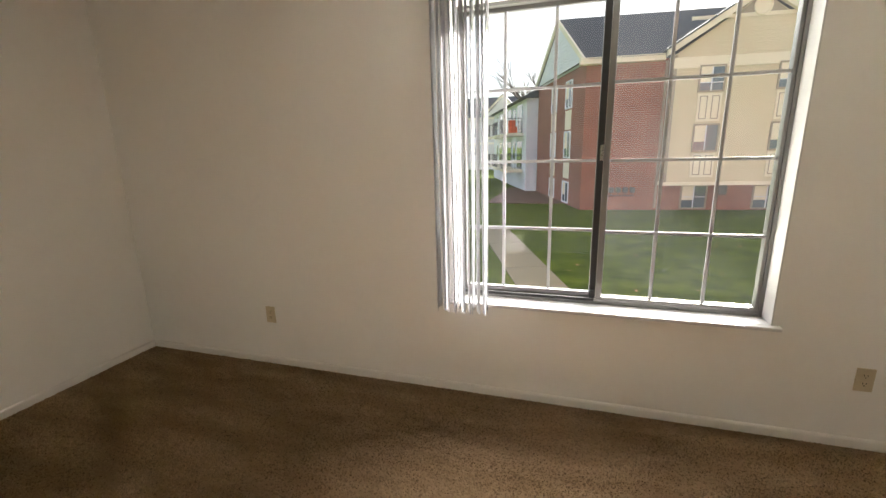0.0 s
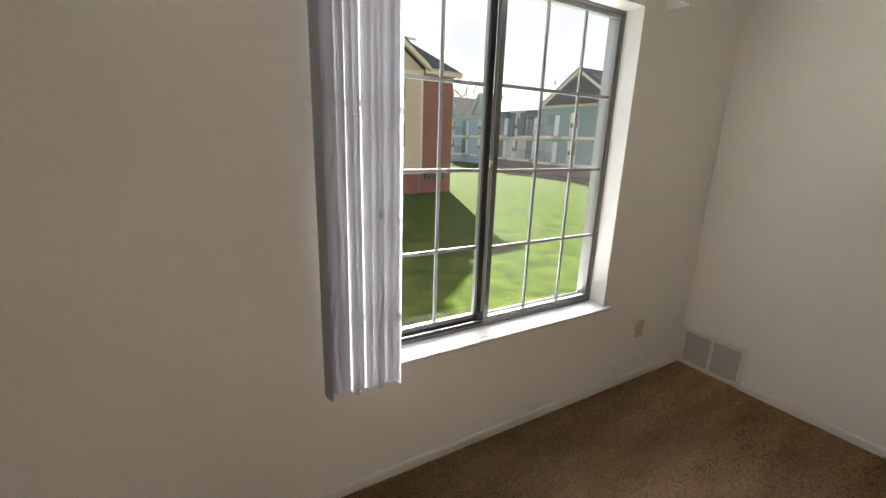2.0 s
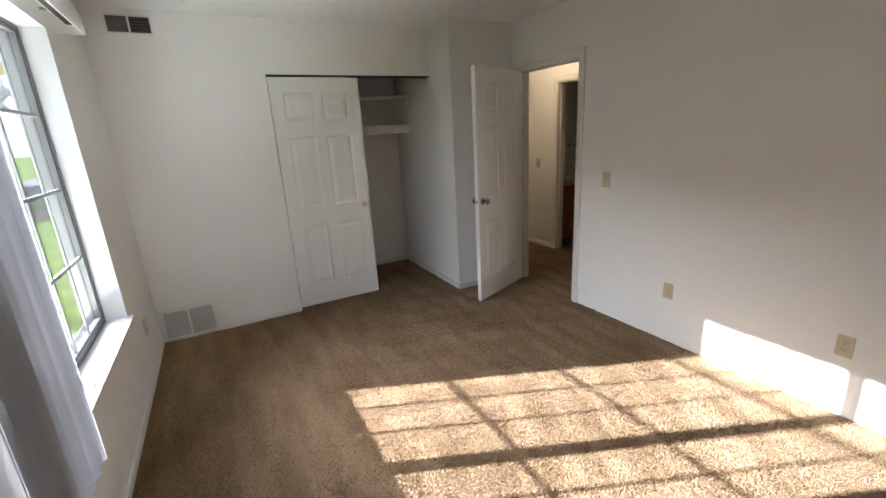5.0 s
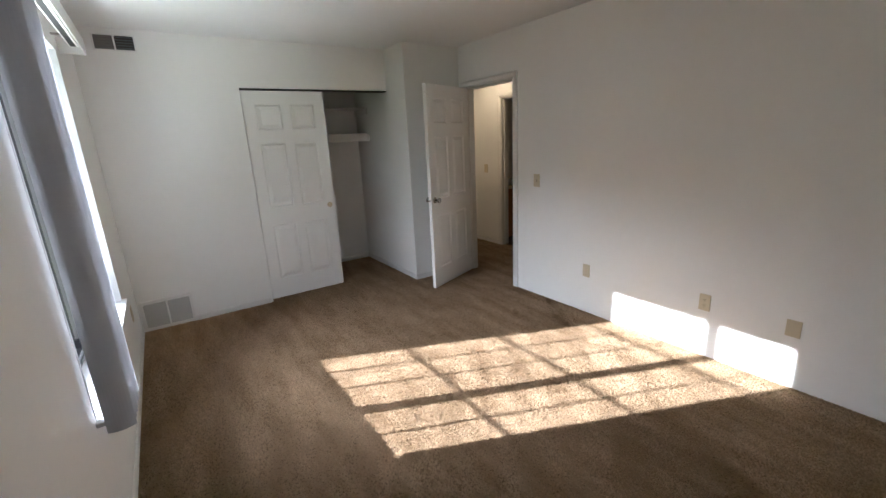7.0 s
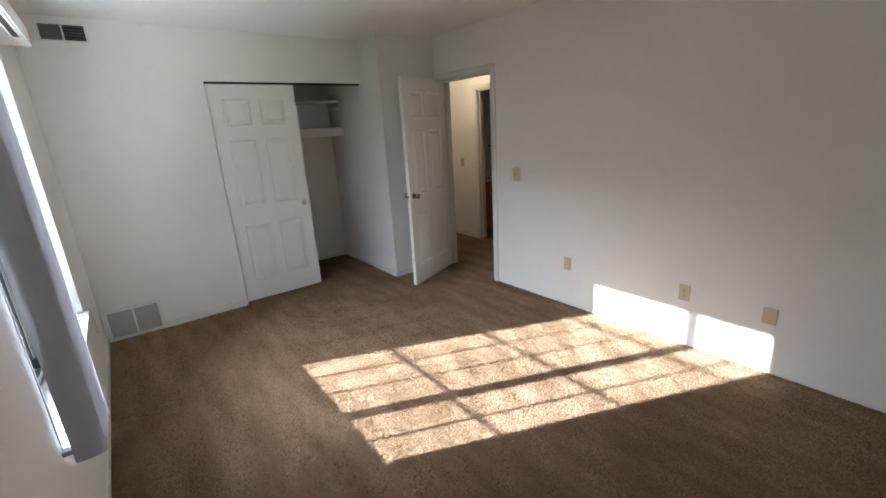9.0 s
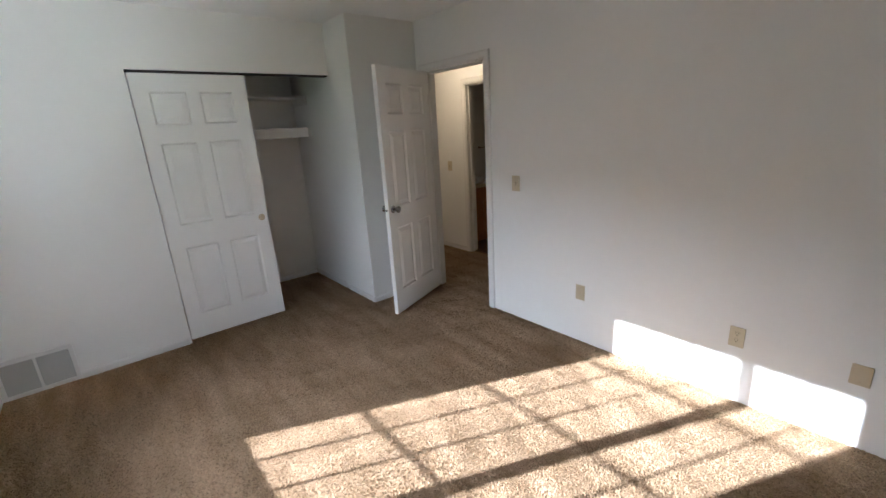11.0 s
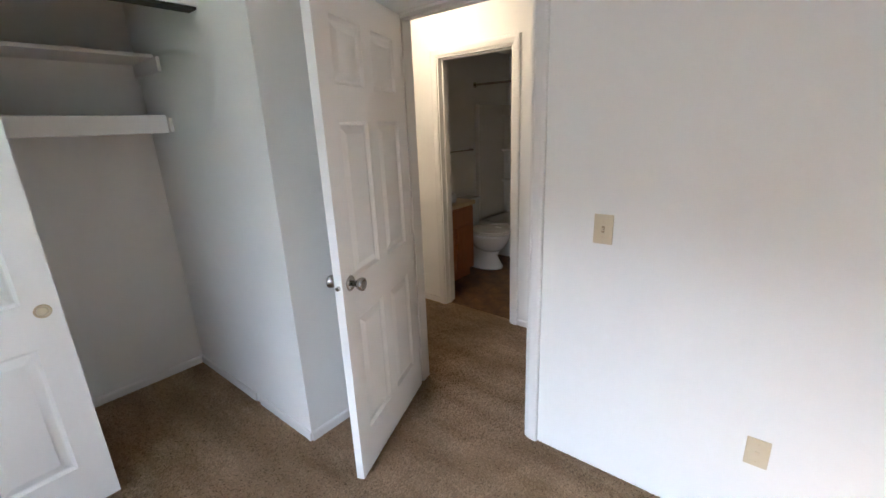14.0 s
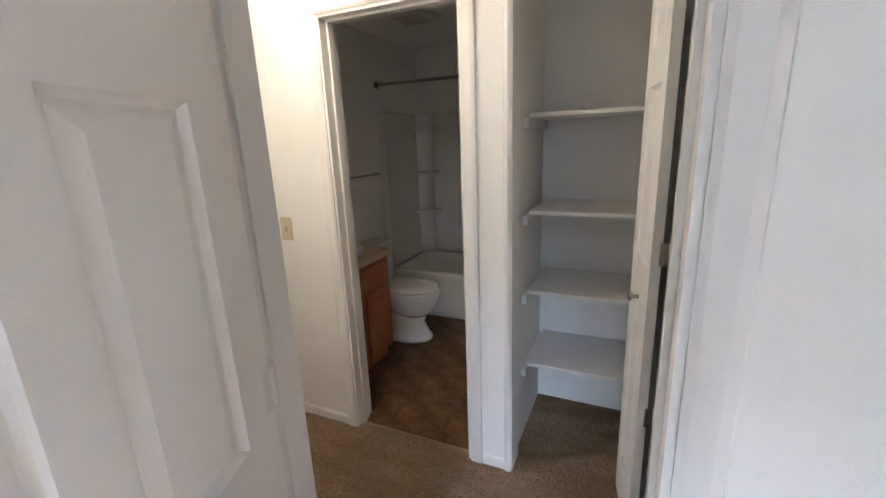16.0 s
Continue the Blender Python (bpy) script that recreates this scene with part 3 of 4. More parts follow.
for z in (0.20, 1.0, 1.80):
    bm = B()
    cyl(bm, (-0.004, 0.037, z - 0.045), (-0.004, 0.037, z + 0.045), 0.006, seg=10)
    box(bm, 0.0, 0.026, 0.0345, 0.0362, z - 0.045, z + 0.045)
    part("hinge", bm, TRIM, door, "painted hinge")

# closet sliding door
cd = tagged(new("door_2"), "white six-panel sliding closet door half across the opening", "door", kind="structure")
cd.matrix_world = pose(E + 0.022, 1.190, 0.022, 0, 0, -90)
CDW, CDH = 0.762, 2.028
cleaf = part("leaf", slab(CDW, CDH, 0.034, six_panels(CDW, CDH)), DOORP, cd)
m = Matrix.Translation((CDW - 0.055, 0.0, 0.895)) @ Matrix.Rotation(radians(90), 4, "X")
part("finger_pull", lathe(B(), [(0.027, -0.004), (0.027, 0.002), (0.024, 0.004), (0.021, 0.001), (0.019, 0.0)], m, 24), BRASS, cleaf, "round brass finger pull", smooth=True)
m2 = m @ Matrix.Translation((0, 0, 0.0008))
part("pull_cup", lathe(B(), [(0.0185, -0.001), (0.0185, 0.0), (0.010, 0.0006), (0.004, 0.0008)], m2, 20), ALMOND, cleaf, "pale cup", smooth=True)

# linen closet: folded bifold door
def bifold_leaf(w, h):
    cells = [(0.06, w - 0.06, 0.19, 0.92), (0.06, w - 0.06, 1.06, 1.62), (0.06, w - 0.06, 1.74, h - 0.14)]
    return slab(w, h, 0.030, cells)


bf = tagged(new("door_3"), "white panelled bifold linen door folded open", "door", kind="structure")
bf.matrix_world = pose(0.905, -2.10, 0.012, 0, 0, 99)
l1 = part("leaf", bifold_leaf(0.30, 2.20), DOORP, bf)
m = Matrix.Translation((0.16, 0.0, 0.93)) @ Matrix.Rotation(radians(90), 4, "X")
part("pull_knob", lathe(B(), [(0.007, 0), (0.007, 0.016), (0.015, 0.022), (0.016, 0.030), (0.010, 0.035)], m, 16), CHROME, l1, "small nickel knob", smooth=True)
l2 = part("leaf", bifold_leaf(0.30, 2.20), DOORP, bf)
l2.matrix_local = pose(0.004, 0.052, 0, 0, 0, 6)
for z in (0.55, 1.12, 1.95):
    bm = B()
    cyl(bm, (0.304, 0.034, z - 0.035), (0.304, 0.034, z + 0.035), 0.005, seg=10)
    box(bm, 0.2995, 0.3015, 0.022, 0.046, z - 0.035, z + 0.035)
    part("hinge", bm, CHROME, bf, "small steel hinge")


# ---- closet fittings ----
def closet_shelf(z, front, name, label):
    sh = thing(name, pose(2.68, CY0, z), label, "shelf")
    bm = B()
    box(bm, 0.0, 0.34, 0.022, 2.57, -0.018, 0.0, 0.002)
    part("board", bm, TRIM, sh)
    bm = B()
    box(bm, -0.022, 0.34, 0.001, 0.020, -0.085, -0.012, 0.003)
    part("cleat", bm, TRIM, sh, "white painted wooden cleat")
    if front:
        bm = B()
        box(bm, -0.018, 0.0, 0.026, 2.57, -0.090, 0.004, 0.003)
        part("front_board", bm, TRIM, sh, "deep white front board")
    return sh


closet_shelf(1.945, False, "closet_shelf", "white painted upper closet shelf on a wall cleat")
closet_shelf(1.640, True, "closet_shelf", "white closet shelf with a deep front board")

for z in (0.425, 0.80, 1.175, 1.59):
    sh = thing("linen_shelf", pose(0.66, -2.66, z), "white painted shelf in the linen closet", "shelf", "linen closet shelves")
    bm = B()
    box(bm, 0.002, 0.678, 0.002, 0.40, -0.018, 0.0, 0.003)
    part("board", bm, TRIM, sh)
    for a, b in ((0.676, 0.699), (0.001, 0.02)):
        bm = B()
        box(bm, a, b, 0.002, 0.43, -0.06, -0.019, 0.002)
        part("cleat", bm, TRIM, sh, "white wooden cleat")


# ---- vents, outlets, switches ----
def wall_vent():
    v = thing("wall_register", pose(E, 2.036, 2.378, 0, 0, -90), "dark louvred air register high on the wall", "air vent")
    bm = B()
    box(bm, -0.125, 0.125, -0.003, -0.0005, -0.05, 0.05)
    part("backing", bm, DUCT, v)
    for a, b, c, d in ((-0.137, 0.137, 0.05, 0.058), (-0.137, 0.137, -0.058, -0.05), (-0.137, -0.125, -0.05, 0.05), (0.125, 0.137, -0.05, 0.05), (-0.006, 0.006, -0.05, 0.05)):
        bm = B()
        box(bm, a, b, -0.008, -0.0005, c, d, 0.0015)
        part("frame", bm, TRIM, v, "white frame bar")
    for k in range(5):
        z = -0.04 + k * 0.02
        for x0, x1, tilt in ((-0.124, -0.007, 0.010), (0.007, 0.124, 0.004)):
            bm = B()
            prism(bm, [(-0.012, z - tilt), (-0.0105, z - tilt), (-0.003, z + tilt), (-0.0045, z + tilt)], 0, x0, x1)
            part("slat", bm, VENTS if x0 < 0 else METER, v)
    return v


wall_vent()


def return_grille():
    v = thing("return_grille", pose(E, 2.088, 0.012, 0, 0, -90), "white return-air grille low on the wall by the corner", "air vent")
    w, h = 0.402, 0.268
    bm = B()
    box(bm, -w / 2 + 0.02, w / 2 - 0.02, -0.004, -0.0005, 0.02, h - 0.02)
    part("backing", bm, METER, v)
    for a, b, c, d in ((-w / 2, w / 2, h - 0.028, h), (-w / 2, w / 2, 0, 0.022), (-w / 2, -w / 2 + 0.026, 0.022, h - 0.028), (w / 2 - 0.026, w / 2, 0.022, h - 0.028), (-0.008, 0.008, 0.022, h - 0.028)):
        bm = B()
        box(bm, a, b, -0.016, -0.0005, c, d, 0.003)
        part("frame", bm, TRIM, v, "white frame bar")
    for k in range(17):
        z = 0.030 + k * 0.0126
        for x0, x1 in ((-w / 2 + 0.027, -0.009), (0.009, w / 2 - 0.027)):
            bm = B()
            prism(bm, [(-0.012, z - 0.004), (-0.0108, z - 0.004), (-0.004, z + 0.005), (-0.0052, z + 0.005)], 0, x0, x1)
            part("slat", bm, GRILLE, v)
    return v


return_grille()


def plate_mesh(w, h, t=0.006):
    return box(B(), -w / 2, w / 2, -t, 0, -h / 2, h / 2, 0.003)


def screw(parent, z):
    bm = B()
    cyl(bm, (0, -0.006, z), (0, -0.0072, z), 0.0032, seg=10)
    part("screw", bm, BRASS, parent)


def outlet(name, m):
    o = thing(name, m, "almond duplex power outlet on the wall", "outlet", "power outlets")
    pl = part("plate", plate_mesh(0.072, 0.116), ALMOND, o)
    for s in (-1, 1):
        r = part("receptacle", lathe(B(), [(0.0165, 0), (0.0165, 0.0015), (0.015, 0.002)], Matrix.Translation((0, -0.006, s * 0.020)) @ Matrix.Rotation(radians(90), 4, "X"), 20, 1.0, 0.86), ALMOND, o)
        bm = B()
        box(bm, -0.0075, -0.0052, -0.0086, -0.0079, s * 0.020 - 0.001, s * 0.020 + 0.009)
        box(bm, 0.0052, 0.0075, -0.0086, -0.0079, s * 0.020 - 0.000, s * 0.020 + 0.008)
        cyl(bm, (0, -0.0079, s * 0.020 - 0.007), (0, -0.0086, s * 0.020 - 0.007), 0.0028, seg=10)
        part("slots", bm, SLOT, r)
    screw(o, 0.0)
    return o


outlet("power_outlet", pose(-1.65, N, 0.368, 0, 0, 0))
outlet("power_outlet", pose(1.605, N, 0.358, 0, 0, 0))
outlet("power_outlet", pose(-1.004, S, 0.388, 0, 0, 180))


def light_switch(m, label):
    o = thing("light_switch", m, label, "light switch", "light switches")
    part("plate", plate_mesh(0.074, 0.118), ALMOND, o)
    bm = B()
    box(bm, -0.006, 0.006, -0.008, -0.006, -0.013, 0.013, 0.001)
    part("surround", bm, TOGGLE_SHADE, o, "toggle surround with recess shade in its darker colour")
    bm = B()
    prism(bm, [(-0.008, -0.006), (-0.019, 0.004), (-0.018, 0.009), (-0.008, 0.006)], 0, -0.004, 0.004)
    part("toggle", bm, ALMOND, o)
    screw(o, 0.030)
    screw(o, -0.030)
    return o


light_switch(pose(0.542, S, 1.122, 0, 0, 180), "almond toggle light switch beside the doorway")
light_switch(pose(2.53, HS, 1.085, 0, 0, 180), "almond toggle light switch on the hall wall")
o = thing("phone_jack", pose(-0.046, S, 0.382, 0, 0, 180), "almond wall plate with a small jack", "wall plate")
part("plate", plate_mesh(0.070, 0.112), ALMOND, o)
bm = B()
box(bm, -0.007, 0.007, -0.0075, -0.006, -0.008, 0.006)
part("jack", bm, BRASS, o, "small brass jack")
screw(o, 0.036)
screw(o, -0.036)
o = thing("blank_plate", pose(-1.492, S, 0.375, 0, 0, 180), "almond blank cover plate on the wall", "wall plate")
part("plate", plate_mesh(0.074, 0.104), ALMOND, o)
screw(o, 0.034)
screw(o, -0.034)


# ---- bathroom ----
van = thing("vanity_cabinet", pose(2.42, -2.76, 0.006), "orange oak bathroom vanity cabinet", "cabinet")
bm = B()
box(bm, 0.05, 0.478, 0.0, 0.60, 0.0, 0.10)
box(bm, 0.0, 0.478, 0.0, 0.60, 0.10, 0.755)
part("body", bm, OAK, van)
for y0, y1 in ((0.02, 0.29), (0.31, 0.58)):
    bm = B()
    box(bm, -0.018, -0.001, y0, y1, 0.12, 0.565, 0.004)
    d = part("door", bm, OAK, van)
    bm = B()
    box(bm, -0.024, -0.019, y0 + 0.05, y1 - 0.05, 0.17, 0.515, 0.003)
    part("panel", bm, OAK, d)
bm = B()
box(bm, -0.018, -0.001, 0.02, 0.58, 0.59, 0.73, 0.004)
part("drawer_front", bm, OAK, van)
vt = thing("bathroom_counter", pose(2.42, -2.76, 0.762), "tan laminate vanity top with rounded edge and backsplash", "counter")
bm = B()
box(bm, -0.03, 0.478, -0.015, 0.60, 0.0, 0.045, 0.012)
box(bm, 0.455, 0.478, -0.012, 0.60, 0.046, 0.13, 0.004)
part("top", bm, LAMI, vt)
paper = thing("paper_roll", pose(2.47, -2.45, 0.8075), "small white paper roll lying on the vanity top", "paper roll")
bm = B()
cyl(bm, (0, -0.05, 0.05), (0, 0.05, 0.05), 0.05, seg=24)
part("roll", bm, PORC, paper, smooth=False)

toi = thing("toilet", pose(2.88, -3.07, 0.006, 0, 0, 90), "white porcelain toilet with closed seat", "toilet")
# local: +y is forward from the wall (world -x)
bm = B()
foot = [(0.138, 0.0), (0.140, 0.025), (0.122, 0.06), (0.098, 0.14), (0.120, 0.22)]
lathe(bm, foot, Matrix.Translation((0, 0.40, 0)), 28, 0.95, 1.55)
part("pedestal", bm, PORC, toi, smooth=True)
bm = B()
lathe(bm, [(0.10, 0.20), (0.135, 0.24), (0.165, 0.30), (0.178, 0.345), (0.182, 0.375), (0.178, 0.392)], Matrix.Translation((0, 0.455, 0)), 32, 1.0, 1.32)
part("bowl", bm, PORC, toi, smooth=True)
bm = B()
lathe(bm, [(0.180, 0.394), (0.187, 0.398), (0.187, 0.410), (0.182, 0.414)], Matrix.Translation((0, 0.455, 0)), 32, 1.0, 1.30)
part("seat", bm, SEATM, toi, "off-white plastic seat", smooth=False)
bm = B()
lathe(bm, [(0.180, 0.416), (0.186, 0.420), (0.184, 0.430), (0.165, 0.437), (0.08, 0.440)], Matrix.Translation((0, 0.450, 0)), 32, 1.0, 1.30)
part("lid", bm, SEATM, toi, "closed off-white lid", smooth=True)
bm = B()
box(bm, -0.21, 0.21, 0.005, 0.195, 0.37, 0.70, 0.02)
tank = part("tank", bm, PORC, toi)
bm = B()
box(bm, -0.22, 0.22, 0.003, 0.205, 0.702, 0.735, 0.008)
part("tank_lid", bm, PORC, tank)
bm = B()
cyl(bm, (0.15, 0.195, 0.64), (0.15, 0.215, 0.64), 0.012, seg=12)
box(bm, 0.08, 0.155, 0.208, 0.218, 0.632, 0.646, 0.003)
part("flush_lever", bm, CHROME, tank, "chrome flush lever")
bm = B()
box(bm, -0.10, 0.10, 0.15, 0.30, 0.25, 0.392, 0.02)
part("neck", bm, PORC, toi)

tub = thing("bathtub", pose(2.88, -3.49, 0.006), "cream fibreglass bathtub with moulded surround", "bathtub")
TL, TD = 1.40, 0.76
bm = B()
box(bm, -TL, 0.0, -0.03, 0.0, 0.0, 0.375, 0.006)
part("apron", bm, FIBRE, tub)
# rim and basin: rounded rings sinking inwards
bm = B()
rings = []
for ins, z in ((0.0, 0.372), (0.004, 0.385), (0.06, 0.388), (0.085, 0.375), (0.13, 0.20), (0.20, 0.10), (0.27, 0.085)):
    hx, hy, r = TL / 2 - ins, TD / 2 - ins, 0.02 + ins * 0.9
    ring = []
    for cx, cy, a0 in ((1, 1, 0), (-1, 1, 90), (-1, -1, 180), (1, -1, 270)):
        for k in range(6):
            a = radians(a0 + 90 * k / 5)
            ring.append(bm.verts.new((-TL / 2 + cx * (hx - r) + r * math.cos(a), -TD / 2 + cy * (hy - r) + r * math.sin(a), z)))
    rings.append(ring)
for a, b in zip(rings, rings[1:]):
    for i in range(24):
        bm.faces.new((a[i], a[(i + 1) % 24], b[(i + 1) % 24], b[i]))
bm.faces.new(rings[-1])
part("basin", bm, FIBRE, tub, smooth=True)
bm = B()
box(bm, -0.02, 0.016, -TD, -0.06, 0.39, 1.74, 0.008)
box(bm, -0.045, 0.016, -0.06, -0.02, 0.39, 1.74, 0.012)
part("end_panel", bm, FIBRE, tub)
bm = B()
box(bm, -TL, 0.0, -TD - 0.016, -TD + 0.012, 0.39, 1.74, 0.008)
part("back_panel", bm, FIBRE, tub)
bm = B()
lathe(bm, [(0.16, 0.39), (0.16, 1.735)], Matrix.Translation((0.02, -TD - 0.02, 0)), 24)
part("corner_column", bm, FIBRE, tub, smooth=False)
for z in (0.80, 1.18, 1.60):
    bm = B()
    lathe(bm, [(0.20, z), (0.21, z + 0.01), (0.205, z + 0.025)], Matrix.Translation((0.01, -TD - 0.01, 0)), 24)
    part("corner_shelf", bm, FIBRE, tub)
rod = thing("shower_rod", pose(2.90, -3.53, 1.955), "chrome shower curtain rod between the walls", "curtain rod")
bm = B()
cyl(bm, (-1.44, 0, 0), (0, 0, 0), 0.0125, seg=16)
part("tube", bm, CHROME, rod, smooth=False)
for x in (-0.012, -1.44):
    bm = B()
    cyl(bm, (x, 0, 0), (x + 0.012, 0, 0), 0.030, seg=20)
    part("flange", bm, CHROME, rod)
bar = thing("towel_bar", pose(2.90, -3.40, 1.25), "slim chrome towel bar on the bathroom wall", "towel bar")
bm = B()
cyl(bm, (-0.05, 0, 0), (-0.05, 0.5, 0), 0.008, seg=12)
part("tube", bm, CHROME, bar)
for y in (0.0, 0.5):
    bm = B()
    cyl(bm, (0, y, 0), (-0.055, y, 0), 0.014, 0.011, 12)
    part("post", bm, CHROME, bar)
fan = thing("exhaust_fan", pose(2.40, -3.30, 2.34), "white square exhaust fan cover on the ceiling", "fan cover")
bm = B()
box(bm, -0.13, 0.13, -0.13, 0.13, -0.022, 0.0, 0.006)
part("cover", bm, TRIM, fan)
for k in range(7):
    bm = B()
    box(bm, -0.10, 0.10, -0.095 + k * 0.03, -0.085 + k * 0.03, -0.026, -0.0222)
    part("slat", bm, GRILLE, fan)

# vinyl tiles
random.seed(3)
tile = None
for i in range(5):
    for j in range(8):
        x0, y0 = 1.465 + i * 0.305, HS - 0.06 - (j + 1) * 0.305
        if y0 < -3.55 or x0 + 0.3 > BE:
            continue
        if tile is None:
            tile = part("tile", box(B(), 0, 0.303, 0, 0.303, 0.0, 0.002, 0.0008), VFLOOR, bath_floor)
            tile.location = (x0, y0, 0.0062)
        else:
            c = new("tile", tile.data)
            c.parent, c.location = bath_floor, (x0, y0, 0.0062)
# hall ceiling lamp
hl = thing("ceiling_lamp", pose(2.1, -1.50, H), "frosted glass ceiling lamp lit in the hall", "ceiling lamp")
bm = B()
cyl(bm, (0, 0, 0), (0, 0, -0.025), 0.15, seg=32)
part("base", bm, BRASS, hl)
part("shade", lathe(B(), [(0.145, -0.026), (0.14, -0.05), (0.11, -0.085), (0.06, -0.105), (0.01, -0.11)], Matrix.Identity(4), 32), LAMPM, hl, "lit frosted shade", smooth=True)
pl = new("hall_light", bpy.data.lights.new("hall_light", "POINT"))
pl.data.energy, pl.data.color, pl.data.shadow_soft_size = HALL, (1.0, 0.68, 0.36), 0.12
pl.location = (2.1, -1.50, H - 0.20)


# carpet pile: upright tufts that lean with the vacuum strokes
def pile(count, seed):
    rng = np.random.default_rng(seed)
    x, y = rng.uniform(W + 0.012, 3.01, count), rng.uniform(HS - 0.03, N - 0.012, count)
    keep = ~((x > 1.70) & (y > S - 0.115) & (y < CY0)) & ~((y < S) & (y > S - 0.115) & ((x < DX0) | (x > DX1)))
    keep &= ~((y < S) & (x < 0.2)) & ~((x > E) & (y > CY1 + 0.2)) & ~((y < HS) & ((x < BX0) | (x > BX1)))
    xl, yl = rng.uniform(0.67, 1.35, count // 45), rng.uniform(-2.65, HS, count // 45)
    x, y = np.concatenate((x[keep], xl)), np.concatenate((y[keep], yl))
    k = len(x)
    # strokes: fans of parallel passes, each leaning one way
    way = np.where(x + 0.35 * np.sin(2.1 * y) > 0.25, 1.05, -0.45) + 0.25 * np.sin(1.3 * x + 0.8 * y)
    across = -np.sin(way) * x + np.cos(way) * y
    lean = np.tanh(1.1 * np.sin(across * 22 + 1.2 * np.sin(2.0 * x + y)) + 1.3 * np.sin(3.1 * x - 4.3 * y) * np.sin(2.3 * x + 5.1 * y + 1.0) + 0.5 * np.sin(across * 71 + 9 * y))
    a = rng.uniform(0, 2 * np.pi, k)
    w, h = rng.uniform(0.0022, 0.0036, k), rng.uniform(0.0034, 0.0062, k)
    lx = lean * np.cos(way) * 0.0056 + rng.normal(0, 0.0023, k)
    ly = lean * np.sin(way) * 0.0056 + rng.normal(0, 0.0023, k)
    cx, cy = np.cos(a) * w, np.sin(a) * w
    co = np.zeros((k, 4, 3))
    co[:, 0] = np.stack((x - cx, y - cy, np.zeros(k)), 1)
    co[:, 1] = np.stack((x + cx, y + cy, np.zeros(k)), 1)
    co[:, 2] = np.stack((x + cx * 0.8 + lx, y + cy * 0.8 + ly, h), 1)
    co[:, 3] = np.stack((x - cx * 0.8 + lx, y - cy * 0.8 + ly, h * 0.9), 1)
    me = bpy.data.meshes.new("carpet_pile")
    me.vertices.add(4 * k)
    me.vertices.foreach_set("co", co.ravel())
    me.loops.add(4 * k)
    me.loops.foreach_set("vertex_index", np.arange(4 * k, dtype=np.int32))
    me.polygons.add(k)
    me.polygons.foreach_set("loop_start", np.arange(0, 4 * k, 4, dtype=np.int32))
    me.update(calc_edges=True)
    me.materials.append(TUFT)
    return tagged(new("carpet_pile", me), "brown cut-pile carpet tufts brushed by a vacuum cleaner", "carpet", kind="stuff")


pile(900000, 11)

# ---- outdoors ----
G = -1.80
bm = B()
box(bm, -600, 600, -300, 900, G - 0.3, G)
structure("ground", bm, LAWN, "green mown lawn with a few fallen leaves", "lawn")
bm = B()
box(bm, -2.95, 3.35, N + 0.19, N + 0.205, G, -0.3)
structure("wall_foundation", bm, BRICK, "red brick outside wall under the flat", "wall")
bm = B()
for k in range(6):
    box(bm, -1.15, 0.0, k * 1.5, k * 1.5 + 1.48, 0.004, 0.03, 0.006)
path = structure("pavement", bm, CONC, "tan concrete footpath slabs across the lawn", "pavement")
path.matrix_world = pose(0.70, 8.6, G, 0, 0, 19)
bm = B()
box(bm, 27.5, 31.3, 6, 37, G + 0.004, G + 0.06)
structure("ground_mulch", bm, MULCH, "brown mulch bed along the far buildings", "mulch bed")
bm = B()
box(bm, -4.5, -0.2, 24.5, 34, G + 0.004, G + 0.04)
structure("ground_bed", bm, MULCH, "brown leaf-strewn bed beside the brick building", "mulch bed")


def sheet_of_bits(name, count, area, size, tilt, material, label, category, seed, tall=False):
    rnd = random.Random(seed)
    verts, faces = [], []
    x0, x1, y0, y1 = area
    for _ in range(count):
        x, y, a = rnd.uniform(x0, x1), y0 + (y1 - y0) * rnd.random() ** 1.3, rnd.uniform(0, 6.283)
        s = size * rnd.uniform(0.6, 1.3)
        c, d = math.cos(a), math.sin(a)
        i = len(verts)
        if tall:
            verts += [(x - c * s * 0.12, y - d * s * 0.12, G), (x + c * s * 0.12, y + d * s * 0.12, G), (x + d * s * 0.5, y - c * s * 0.5, G + s)]
            faces.append((i, i + 1, i + 2))
        else:
            h = rnd.uniform(0.2, 1) * tilt * s
            verts += [(x - c * s, y - d * s, G + 0.006), (x + d * s * 0.6, y - c * s * 0.6, G + 0.01 + h), (x + c * s, y + d * s, G + 0.006 + h), (x - d * s * 0.6, y + c * s * 0.6, G + 0.01)]
            faces += [(i, i + 1, i + 2), (i, i + 2, i + 3)]
    me = bpy.data.meshes.new(name)
    me.from_pydata(verts, [], faces)
    me.materials.append(material)
    return tagged(new(name, me), label, category, kind="stuff")


sheet_of_bits("grass", 26000, (-1.5, 22, 5.0, 26), 0.03, 0, BLADE, "short green grass blades on the lawn", "grass", 5, True)
sheet_of_bits("fallen_leaves", 420, (-6, 24, 5, 34), 0.05, 0.5, LEAF, "dry brown leaves scattered on the lawn", "leaves", 6)
sheet_of_bits("leaf_litter", 1500, (-4.4, -0.2, 24.6, 34), 0.07, 0.5, LEAF, "brown leaf litter on the bed", "leaves", 8)


def lap_siding(x0, x1, z0, z1, y, pitch=0.16):
    """Overlapping boards on a face that looks towards -y."""
    bm = B()
    z = z0
    while z < z1 - 0.01:
        t = min(pitch, z1 - z)
        prism(bm, [(y - 0.022, z), (y, z), (y, z + t), (y - 0.006, z + t)], 0, x0, x1)
        z += pitch
    return bm


